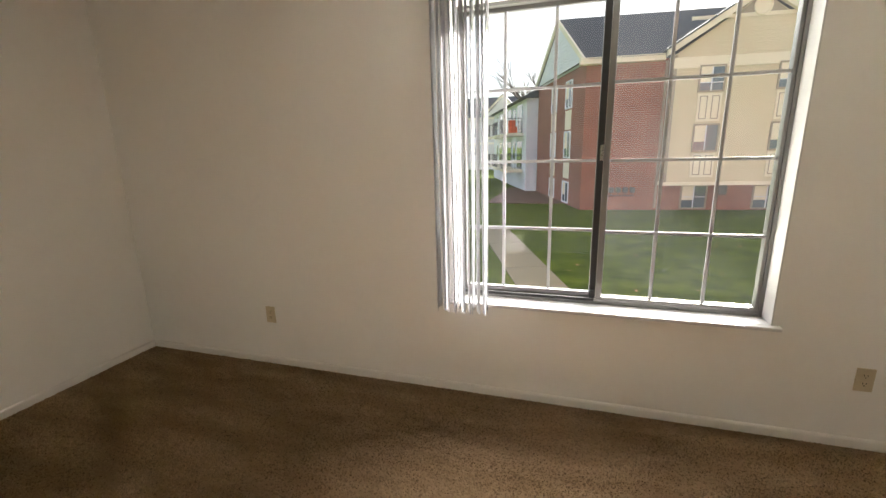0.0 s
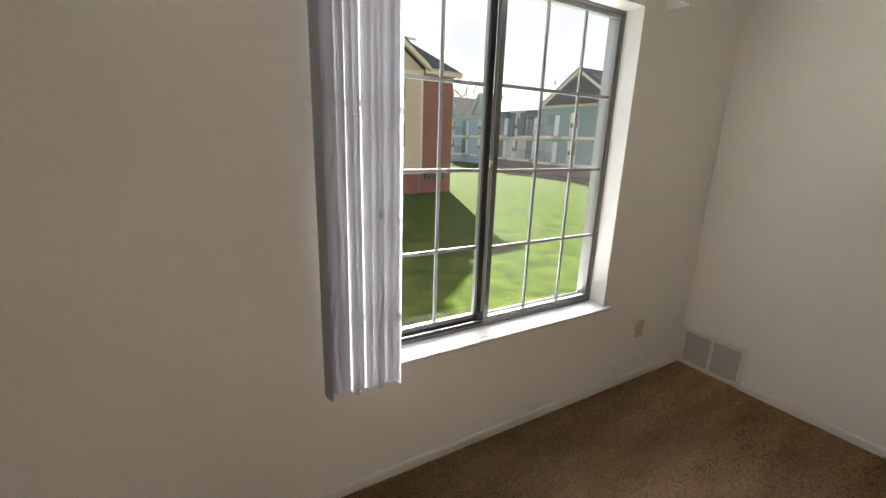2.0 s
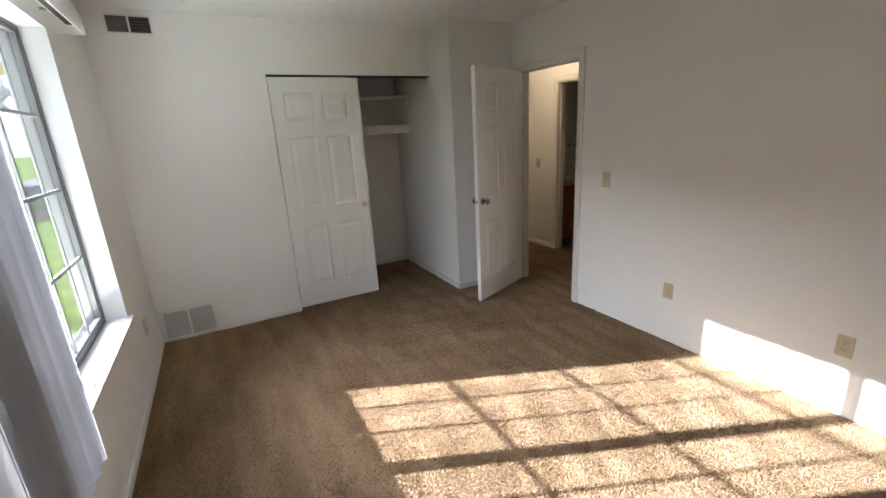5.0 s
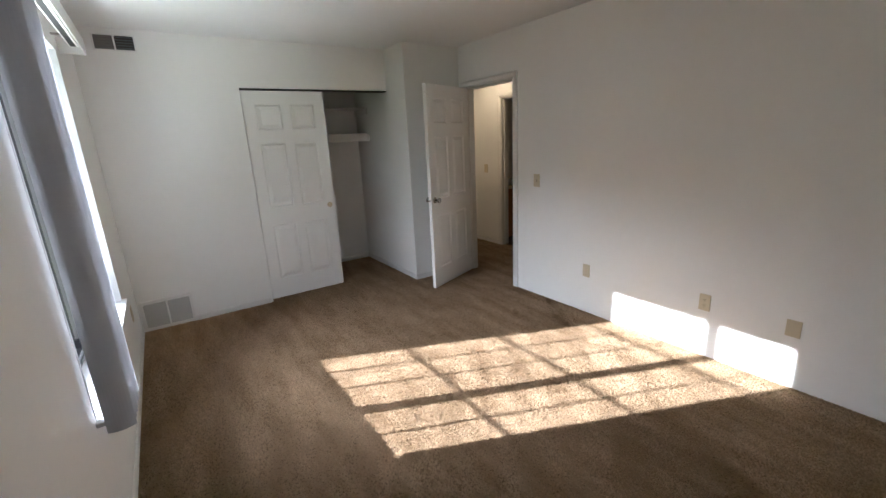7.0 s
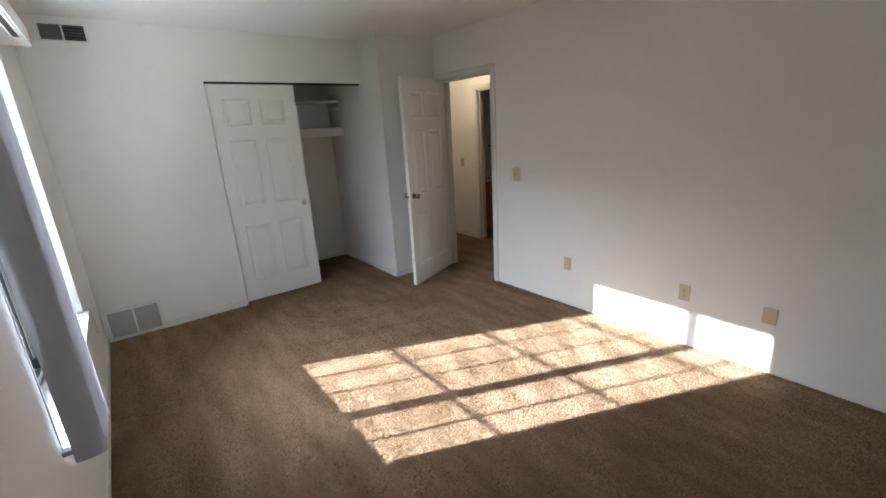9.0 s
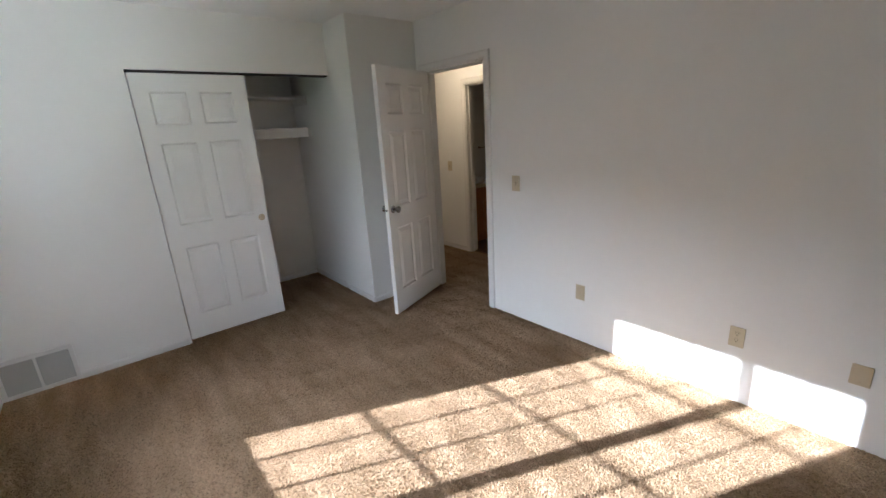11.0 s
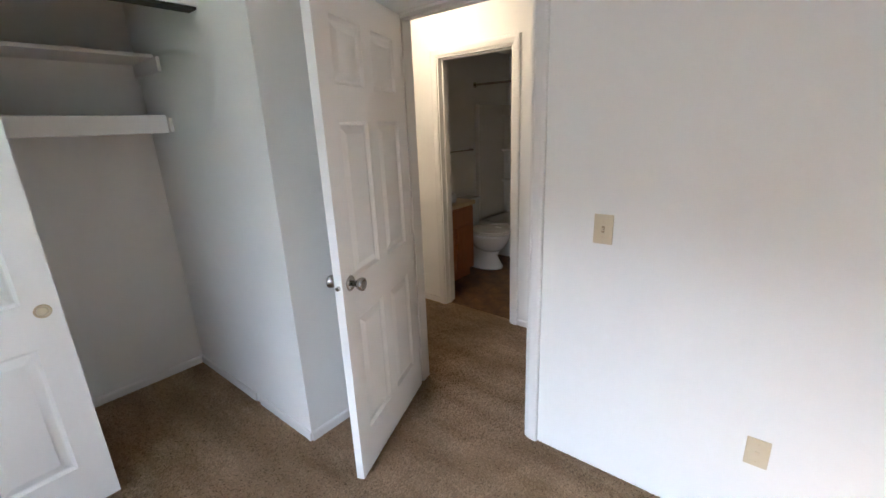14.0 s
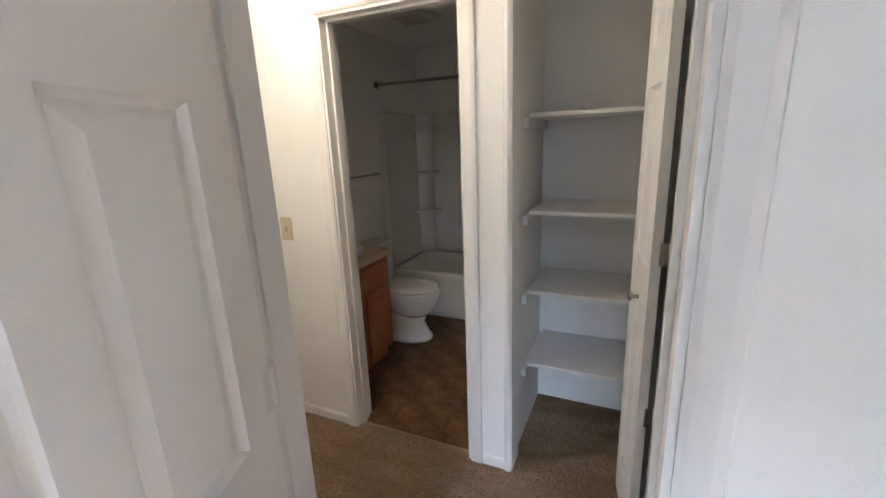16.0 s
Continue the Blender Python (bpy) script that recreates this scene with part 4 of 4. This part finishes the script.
def house_window(parent, x0, x1, z0, z1, y, frame_mat, cols=2, rows=2):
    """A window on a face that looks towards -y."""
    bm = B()
    fw = 0.07
    box(bm, x0 - fw, x0, y - 0.05, y, z0 - fw, z1 + fw)
    box(bm, x1, x1 + fw, y - 0.05, y, z0 - fw, z1 + fw)
    box(bm, x0, x1, y - 0.05, y, z1, z1 + fw)
    box(bm, x0, x1, y - 0.07, y, z0 - fw, z0)
    w = part("window", bm, frame_mat, parent, "framed window")
    bm = B()
    box(bm, x0, x1, y - 0.012, y - 0.002, z0, z1)
    part("pane", bm, WINGL, w)
    bm = B()
    box(bm, x0, (x0 + x1) / 2, y - 0.016, y - 0.0125, z0 + 0.35 * (z1 - z0), z1)
    part("shade", bm, CREAM, w, "pale drawn shade")
    bm = B()
    for i in range(1, cols):
        x = x0 + (x1 - x0) * i / cols
        box(bm, x - 0.022, x + 0.022, y - 0.035, y - 0.0165, z0, z1)
    for i in range(1, rows):
        z = z0 + (z1 - z0) * i / rows
        box(bm, x0, x1, y - 0.030, y - 0.0168, z - 0.016, z + 0.016)
    part("glazing_bars", bm, WHITES, w)
    return w


def apron(parent, x0, x1, z0, z1, y, fields=2):
    """A cream panel under a window, with dark outlined fields."""
    bm = B()
    box(bm, x0, x1, y - 0.03, y, z0, z1)
    p = part("panel", bm, CREAM, parent, "cream panel under the window")
    fw = (x1 - x0) / fields
    for i in range(fields):
        a, b = x0 + i * fw + fw * 0.18, x0 + (i + 1) * fw - fw * 0.18
        c, d = z0 + 0.14, z1 - 0.14
        bm = B()
        for q in ((a, a + 0.035, c, d), (b - 0.035, b, c, d), (a, b, c - 0.035, c), (a, b, d, d + 0.035)):
            box(bm, q[0], q[1], y - 0.045, y - 0.031, q[2], q[3])
        part("outline", bm, TAUPE, p, "taupe outline")


# brick and cream building across the lawn
A = thing("brick_building", pose(0.73, 22.4, G, 0, 0, 6.9), "three-storey red brick apartment building with cream gable", "building")
AW, AD, EV, RG = 12.85, 9.0, 6.98, 10.0
BX, BXR, BYF, BZ0 = 3.65, 10.2, -0.55, 1.38
bm = B()
box(bm, 0, AW, 0, AD, -0.2, EV)
part("wall", bm, BRICK, A, "red brick wall")
bm = B()
box(bm, BX, BXR, BYF, -0.002, BZ0, EV)
part("bay", bm, YELLOW, A, "cream bay core")
part("siding", lap_siding(BX + 0.12, BXR - 0.12, BZ0 + 0.1, EV, BYF - 0.002), YELLOW, A, "cream lap siding")
for a, b in ((BX - 0.02, BX + 0.14), (BXR - 0.14, BXR + 0.02)):
    bm = B()
    box(bm, a, b, BYF - 0.04, 0.0 - 0.003, BZ0, EV)
    part("corner_board", bm, TAUPE if a < 5 else CREAM, A, "corner board")
bm = B()
box(bm, BX - 0.05, BXR + 0.05, BYF - 0.06, -0.003, BZ0 - 0.14, BZ0 + 0.02)
part("skirt", bm, CREAM, A, "cream board under the bay")
# frieze and gutter
bm = B()
box(bm, -0.35, BX - 0.3, -0.42, 0.0 - 0.003, EV - 0.12, EV + 0.16)
box(bm, BXR + 0.3, AW + 0.35, -0.42, 0.0 - 0.003, EV - 0.12, EV + 0.16)
box(bm, BX - 0.02, BXR + 0.02, BYF - 0.05, BYF - 0.001, EV - 0.55, EV - 0.1)
part("eave_board", bm, CREAM, A, "cream eave board")
# main roof: gable on one end, hip on the other
bm = B()
o = 0.45
pts = {"a": (-0.14, -o, EV + 0.1), "b": (AW + o, -o, EV + 0.1), "c": (AW + o, AD + o, EV + 0.1), "d": (-0.14, AD + o, EV + 0.1), "e": (-0.14, AD / 2, RG + 0.1), "f": (AW - 2.2, AD / 2, RG + 0.1)}
v = {k: bm.verts.new(p) for k, p in pts.items()}
for face in ("abfe", "bcf", "cdef", "abcd"):
    bm.faces.new([v[k] for k in face])
part("roof", bm, SHINGLE, A, "dark shingle roof")
# front gable
gx0, gx1, gxm, gz = BX - 0.35, BXR + 0.35, (BX + BXR) / 2, 9.45
bm = B()
prism(bm, [(gx0 + 0.3, EV - 0.05), (gx1 - 0.3, EV - 0.05), (gxm, gz - 0.22)], 1, BYF, 3.2)
part("gable_wall", bm, YELLOW, A, "cream gable wall")
bm = B()
z, pitch = EV, 0.16
while z < gz - 0.35:
    f1 = (z + pitch - EV) / (gz - 0.22 - EV)
    xa, xb = gx0 + 0.3 + f1 * (gxm - gx0 - 0.3), gx1 - 0.3 - f1 * (gx1 - 0.3 - gxm)
    prism(bm, [(BYF - 0.024, z), (BYF - 0.002, z), (BYF - 0.002, z + pitch), (BYF - 0.008, z + pitch)], 0, xa, xb)
    z += pitch
part("siding", bm, YELLOW, A, "cream lap siding")
for s, xe in ((-1, gx0), (1, gx1)):
    bm = B()
    prism(bm, [(xe, EV - 0.05), (xe, EV + 0.22), (gxm, gz + 0.1), (gxm, gz - 0.2)], 1, BYF - 0.30, BYF - 0.1)
    part("rake_board", bm, CREAM, A, "cream rake board")
    bm = B()
    prism(bm, [(xe - s * -0.05, EV + 0.2), (xe - s * -0.05, EV + 0.28), (gxm, gz + 0.18), (gxm, gz + 0.1)], 1, BYF - 0.34, 4.3)
    part("gable_roof", bm, SHINGLE, A, "dark shingle roof slope")
bm = B()
prism(bm, [(gxm - 0.95, gz - 0.95), (gxm + 0.95, gz - 0.95), (gxm, gz - 0.22)], 1, BYF - 0.05, BYF - 0.001)
part("gable_panel", bm, TAUPE, A, "taupe gable panel")
part("round_vent", lathe(B(), [(0.36, 0), (0.36, 0.05), (0.30, 0.06), (0.28, 0.03), (0.05, 0.03)], Matrix.Translation((gxm, BYF - 0.05, gz - 0.72)) @ Matrix.Rotation(radians(90), 4, "X"), 24), CREAM, A, "round louvred vent")
bm = B()
box(bm, gx0 + 0.9, gx1 - 0.9, BYF - 0.05, BYF - 0.026, gz - 1.10, gz - 0.95)
part("gable_band", bm, CREAM, A, "cream band")
for xa, xb in ((4.8, 5.75), (7.95, 8.95)):
    for z0, z1 in ((5.45, 6.45), (2.85, 3.95)):
        house_window(A, xa, xb, z0, z1, BYF - 0.024, TAUPE, 2, 3 if z0 > 5 else 1)
    apron(A, xa - 0.02, xb + 0.02, 4.12, 5.33, BYF - 0.024)
    apron(A, xa - 0.02, xb + 0.02, 1.62, 2.73, BYF - 0.024)
    house_window(A, xa - 0.05, xb + 0.05, 0.12, 1.15, -0.002, TAUPE, 2, 2)
# gas meters on the brick
for x0 in (1.0, 10.75):
    mt = part("meter_pipe", cyl(B(), (x0, -0.10, 0.72), (x0 + 1.55, -0.10, 0.72), 0.025, seg=8), METER, A, "grey gas pipe")
    for k in range(5):
        xx = x0 + 0.12 + k * 0.33
        bm = B()
        box(bm, xx - 0.11, xx + 0.11, -0.26, -0.02, 0.88, 1.14, 0.04)
        cyl(bm, (xx, -0.14, 0.72), (xx, -0.14, 0.88), 0.018, seg=8)
        part("gas_meter", bm, METER, mt, "grey gas meter")
bm = B()
box(bm, 6.2, 6.65, -0.2, -0.003, 0.75, 1.3, 0.02)
part("utility_box", bm, METER, A, "grey utility box")
for xx in (BX - 0.12, BXR + 0.14):
    bm = B()
    box(bm, xx - 0.045, xx + 0.045, -0.11, -0.004, 0.1, EV - 0.1)
    part("downspout", bm, TAUPE, A, "taupe downspout")


def on_side(ob):
    """Turns what was built on a -y face onto the building's -x face."""
    ob.matrix_basis = Matrix.Rotation(radians(-90), 4, "Z")
    return ob


side = part("side_gable", prism(B(), [(0.0 - 0.1, EV + 0.02), (AD + 0.1, EV + 0.02), (AD / 2, RG - 0.05)], 0, -0.04, 0.06), WHITES, A, "white gable siding")
bm = B()
z = EV + 0.05
while z < RG - 0.3:
    f1 = (z + 0.2 - EV) / (RG - EV)
    prism(bm, [(-0.065, z), (-0.041, z), (-0.041, z + 0.2), (-0.047, z + 0.2)], 1, f1 * AD / 2, AD - f1 * AD / 2)
    z += 0.2
part("siding", bm, WHITES, side, "white lap siding")
for s, y0 in ((0, -0.5), (1, AD + 0.5)):
    bm = B()
    prism(bm, [(y0, EV - 0.18), (y0, EV + 0.10), (AD / 2, RG + 0.14), (AD / 2, RG - 0.14)], 0, -0.20, -0.10)
    part("rake_board", bm, CREAM, A, "cream rake board")
for ya in (1.9, 4.6):
    for z0, z1 in ((5.2, 6.5), (2.6, 3.9), (0.15, 1.2)):
        on_side(house_window(A, -ya - 0.95, -ya, z0, z1, -0.002, WHITES, 2, 1))
    for z0, z1 in ((4.05, 5.05), (1.45, 2.45)):
        bm = B()
        box(bm, -0.035, -0.003, ya, ya + 0.95, z0, z1)
        part("panel", bm, CREAM, A, "cream panel under the window")

# the building's west side runs askew to its front
SKEW = 0.20


def skew_side(ob, m):
    m = m @ ob.matrix_basis
    back = m.inverted()
    for v in ob.data.vertices:
        p = m @ v.co
        if p.y > 0:
            p.x -= SKEW * p.y * max(0.0, 1.0 - max(0.0, p.x) / 3.6)
        v.co = back @ p
    for c in ob.children:
        skew_side(c, m)


for c in A.children:
    skew_side(c, Matrix.Identity(4))

# the wing with balconies behind it
Wg = thing("white_wing", pose(0.73, 22.4, G, 0, 0, 6.9) @ pose(-SKEW * AD, AD + 0.35, 0, 0, 0, math.degrees(math.atan(SKEW))), "white sided apartment wing with small balconies", "building")
bm = B()
box(bm, -0.8, 7, 0.0, 16, -0.2, EV - 0.5)
part("wall", bm, WHITES, Wg)
bm = B()
prism(bm, [(-1.3, EV - 0.5), (7.5, EV - 0.5), (3.1, RG - 1.2)], 1, -0.3, 16.3)
part("roof", bm, SHINGLE, Wg, "dark shingle roof")
for yb in (1.0, 5.4, 10.0):
    for zb in (1.55, 4.2):
        bm = B()
        box(bm, -2.1, -0.803, yb, yb + 2.6, zb - 0.22, zb)
        d = part("balcony", bm, CREAM, Wg, "cream balcony with black railing")
        bm = B()
        for k in range(14):
            yy = yb + 0.03 + k * 0.195
            box(bm, -2.08, -2.06, yy, yy + 0.02, zb, zb + 1.0)
        for k in range(6):
            xx = -2.06 + k * 0.22
            box(bm, xx, xx + 0.02, yb + 0.01, yb + 0.03, zb, zb + 1.0)
        box(bm, -2.1, -2.05, yb, yb + 2.6, zb + 1.0, zb + 1.05)
        box(bm, -2.05, -0.803, yb, yb + 0.04, zb + 1.0, zb + 1.05)
        part("railing", bm, IRON, d, "black iron railing")
        bm = B()
        box(bm, -0.83, -0.803, yb + 0.4, yb + 2.2, zb + 0.02, zb + 2.05)
        part("balcony_door", bm, WINGL, d, "glass balcony door")
        if yb == 1.0 and zb > 4:
            bm = B()
            box(bm, -1.75, -1.2, yb + 0.25, yb + 0.8, zb + 0.002, zb + 0.45, 0.05)
            box(bm, -1.75, -1.2, yb + 0.8, yb + 0.95, zb + 0.002, zb + 0.95, 0.05)
            part("cushioned_chair", bm, ORANGE, d, "orange cushioned chair")
        bm = B()
        box(bm, -0.83, -0.803, yb + 3.0, yb + 3.8, zb + 0.7, zb + 1.9)
        part("window", bm, WINGL, Wg)


def far_house(name, m, w, d, ev, rg, wall, roof, label, gables, stacks, balconies, base=None, mansard=False):
    """Built with its long face along x, looking towards -y."""
    h = thing(name, m, label, "building")
    bm = B()
    box(bm, 0, w, 0, d, -0.2 if base is None else 1.1, ev)
    part("wall", bm, wall, h)
    if base:
        bm = B()
        box(bm, -0.02, w + 0.02, -0.03, d + 0.02, -0.2, 1.1)
        part("base", bm, base, h, "dull brick lower storey")
    bm = B()
    prism(bm, [(-0.5, ev), (d + 0.5, ev), (d / 2 + 0.2, rg), (d / 2 - 0.2, rg)], 0, -0.5, w + 0.5)
    part("roof", bm, roof, h, "shingle roof")
    for zb in (1.15, 3.75, ev - 0.12):
        bm = B()
        box(bm, -0.04, w + 0.04, -0.05, -0.004, zb - 0.14, zb + 0.14)
        part("band", bm, CREAM, h, "pale trim band")
        bm = B()
        box(bm, -0.05, -0.004, 0, d, zb - 0.14, zb + 0.14)
        part("band", bm, CREAM, h, "pale trim band")
    for gx0, gx1, gz in gables:
        bm = B()
        prism(bm, [(gx0, ev), (gx1, ev), ((gx0 + gx1) / 2, gz)], 1, -0.35, d / 2)
        g = part("gable", bm, wall, h, "gable wall")
        for xe in (gx0 - 0.3, gx1 + 0.3):
            bm = B()
            xm = (gx0 + gx1) / 2
            prism(bm, [(xe, ev - 0.1), (xe, ev + 0.2), (xm, gz + 0.35), (xm, gz + 0.02)], 1, -0.6, -0.36)
            part("rake_board", bm, CREAM, g, "pale rake board")
            bm = B()
            prism(bm, [(xe, ev + 0.2), (xe, ev + 0.3), (xm, gz + 0.45), (xm, gz + 0.35)], 1, -0.65, d / 2)
            part("gable_roof", bm, roof, g, "shingle slope")
    for x in stacks:
        for z0, z1 in ((4.7, 6.0), (2.1, 3.4)):
            house_window(h, x, x + 0.95, z0, z1, -0.004, CREAM, 2, 1)
            bm = B()
            box(bm, x - 0.05, x + 1.0, -0.05, -0.006, z0 - 0.95, z0 - 0.1)
            p = part("panel", bm, WHITES, h, "white panel under the window")
            bm = B()
            for a in (0.12, 0.56):
                for q in ((a, a + 0.04, -0.8, -0.25), (a + 0.26, a + 0.30, -0.8, -0.25), (a, a + 0.30, -0.84, -0.8), (a, a + 0.30, -0.25, -0.21)):
                    box(bm, x + q[0], x + q[1], -0.062, -0.051, z0 + q[2], z0 + q[3])
            part("outline", bm, TAUPE, p)
    for x in balconies:
        for zb in (1.3, 3.9):
            bm = B()
            box(bm, x, x + 2.6, -1.3, -0.006, zb - 0.2, zb)
            b = part("balcony", bm, CREAM, h, "pale balcony with dark railing")
            bm = B()
            for k in range(14):
                box(bm, x + 0.02 + k * 0.195, x + 0.045 + k * 0.195, -1.29, -1.27, zb, zb + 1.0)
            box(bm, x, x + 2.6, -1.3, -1.26, zb + 1.0, zb + 1.05)
            part("railing", bm, IRON, b, "dark iron railing")
            bm = B()
            box(bm, x + 0.4, x + 2.2, -0.03, -0.006, zb + 0.02, zb + 2.1)
            dr = part("balcony_door", bm, WINGL, b, "glass balcony door")
            bm = B()
            box(bm, x + 1.5, x + 2.15, -0.04, -0.031, zb + 0.05, zb + 2.05)
            part("curtain", bm, WHITES, dr, "pale curtain")
        if mansard:
            bm = B()
            prism(bm, [(-0.02, ev - 2.9), (-0.02, ev + 0.1), (-0.35, ev - 2.9)], 0, x - 0.9, x + 0.1)
            prism(bm, [(-0.02, ev - 2.9), (-0.02, ev + 0.1), (-0.35, ev - 2.9)], 0, x + 2.5, x + 3.5)
            prism(bm, [(-0.02, ev - 0.75), (-0.02, ev + 0.1), (-0.6, ev - 0.75)], 0, x + 0.1, x + 2.5)
            part("mansard", bm, SLATE, h, "slate mansard cheek")
    return h


# the long row beyond the lawn: faces look back towards -x
far_house("teal_building", pose(31.4, 35.4, G, 0, 0, -90), 10.6, 11, 6.9, 10.2, GREENS, SHINGLE, "teal sided apartment building with gables", [(1.2, 9.4, 9.6)], (4.4, 7.6), (0.8,), BRICK_FAR)
far_house("teal_building", pose(31.45, 24.75, G, 0, 0, 0), 30, 9.5, 6.9, 9.6, GREENS, SHINGLE, "teal sided apartment building facing the lawn", [(8.5, 14.0, 9.3), (20, 25.5, 9.3)], (3.0, 9.4, 12.2, 21, 24), (5.4, 16.5), BRICK_FAR)
far_house("grey_building", pose(33.0, 46.6, G, 0, 0, -90), 11.1, 11, 6.7, 10.0, GREYS, SHINGLE_PALE, "grey sided apartment building with mansard balconies", [], (0.6, 5.2), (1.9, 7.2), BRICK_FAR, True)
far_house("blue_building", pose(34.5, 60.0, G, 0, 0, -90), 13.2, 11, 6.7, 10.4, BLUES, SHINGLE_PALE, "pale blue sided apartment building with gables", [(1.0, 4.2, 9.0), (8.0, 11.2, 9.0)], (2.0, 9.2), (4.6, 10.8))
far_house("grey_building", pose(-16.0, 62.0, G, 0, 0, 0), 14, 10, 7.4, 10.6, GREYS, SHINGLE, "distant grey apartment building", [(4, 9, 10)], (2, 6, 11), (7.5,))


def bare_tree(x, y, h, seed):
    rnd = random.Random(seed)
    t = thing("bare_tree", pose(x, y, G), "leafless grey tree with fine branches", "tree", "bare trees")
    trunk, crown = B(), B()

    def limb(bm, p, d, length, r, depth):
        q = p + d * length
        cyl(bm, p, q, r, r * 0.68, 6 if depth > 2 else 4)
        if depth == 0:
            return
        for _ in range(3 if depth > 1 else 4):
            nd = (d + Vector((rnd.uniform(-1, 1), rnd.uniform(-1, 1), rnd.uniform(-0.15, 0.6))) * 0.62).normalized()
            limb(crown, p + d * length * rnd.uniform(0.6, 1.0), nd, length * rnd.uniform(0.55, 0.8), r * 0.58, depth - 1)
    limb(trunk, Vector((0, 0, -0.1)), Vector((0.02, 0.01, 1)).normalized(), h * 0.36, h * 0.022, 4)
    part("trunk", trunk, BARK, t)
    part("crown", crown, BARK, t, "fine bare branches")


bare_tree(46, 68, 17, 1)
bare_tree(38, 66, 15, 2)
bare_tree(-3.0, 44, 13, 3)
bare_tree(52, 52, 16, 4)
for k in range(7):
    bare_tree(66 + 5.5 * (k % 3), 12 + 4.2 * k, 13 + (k * 5) % 4, 20 + k)


def car(m):
    c = thing("parked_car", m, "silver saloon car parked by the teal building", "car")
    bm = B()
    prism(bm, [(-2.2, 0.30), (2.2, 0.30), (2.25, 0.62), (2.1, 0.80), (1.25, 0.90), (-1.6, 0.94), (-2.2, 0.84)], 1, -0.87, 0.87)
    bmesh.ops.bevel(bm, geom=bm.edges[:], offset=0.05, segments=2, affect="EDGES", clamp_overlap=True)
    part("body", bm, CARP, c)
    bm = B()
    prism(bm, [(1.2, 0.90), (0.45, 1.38), (-0.9, 1.42), (-1.65, 0.93)], 1, -0.74, 0.74)
    part("cabin", bm, WINGL, c, "dark glass cabin")
    bm = B()
    box(bm, -0.92, 0.46, -0.70, 0.70, 1.405, 1.44, 0.012)
    part("roof", bm, CARP, c)
    for x in (-1.35, 1.35):
        for y in (-0.86, 0.68):
            bm = B()
            cyl(bm, (x, y, 0.32), (x, y + 0.18, 0.32), 0.32, seg=20)
            w = part("wheel", bm, RUBBER, c)
            bm = B()
            cyl(bm, (x, y - 0.005, 0.32), (x, y + 0.185, 0.32), 0.19, seg=16)
            part("rim", bm, ALU, w)
    for y in (-0.6, 0.6):
        bm = B()
        box(bm, 2.16, 2.235, y - 0.16, y + 0.16, 0.62, 0.74, 0.02)
        part("headlight", bm, WHITES, c)


car(pose(45.5, 20.8, G, 0, 0, 172))
bm = B()
box(bm, 36, 90, 14, 23.2, G + 0.003, G + 0.02)
structure("road", bm, mat("asphalt", (0.06, 0.06, 0.062), 0.9, scale=4, vary=0.2, bump=0.5, bscale=40), "grey asphalt parking strip", "road")

# the rest of our own building's face, with a neighbour's balcony
bm = B()
box(bm, 3.36, 17.0, N + 0.005, N + 0.2, G, 6.2)
structure("wall_facade", bm, BRICK, "red brick outside wall of the same building", "wall")
nb = thing("neighbour_balcony", pose(9.9, N + 0.2, 3.42), "cream upper balcony on the same building", "balcony")
bm = B()
box(bm, 0, 2.8, 0.002, 3.4, -0.02, 0.18, 0.01)
part("deck", bm, CREAM, nb)
for y0, y1, x0, x1 in ((3.34, 3.40, 0.0, 2.8), (0.002, 3.34, 0.0, 0.06), (0.002, 3.34, 2.74, 2.8)):
    bm = B()
    box(bm, x0, x1, y0, y1, 0.181, 0.72)
    part("parapet", bm, CREAM, nb, "cream solid parapet")
planter = thing("concrete_planter", pose(7.55, 5.45, G, 0, 0, -28), "low pale concrete planter box on the lawn", "planter")
for x0, x1, y0, y1 in ((-0.3, 0.3, -0.3, -0.24), (-0.3, 0.3, 0.24, 0.3), (-0.3, -0.24, -0.24, 0.24), (0.24, 0.3, -0.24, 0.24)):
    bm = B()
    box(bm, x0, x1, y0, y1, 0.0, 0.52, 0.008)
    part("side", bm, CONC, planter)
bm = B()
box(bm, -0.238, 0.238, -0.238, 0.238, 0.0, 0.44)
part("soil", bm, MULCH, planter, "brown soil")
hook = thing("iron_post", pose(8.3, 5.75, G), "thin black iron garden post with crossbar", "post")
bm = B()
cyl(bm, (0, 0, 0), (0, 0, 2.35), 0.022, seg=10)
part("pole", bm, IRON, hook)
bm = B()
cyl(bm, (-0.28, 0, 2.2), (0.28, 0, 2.2), 0.014, seg=8)
part("crossbar", bm, IRON, hook)
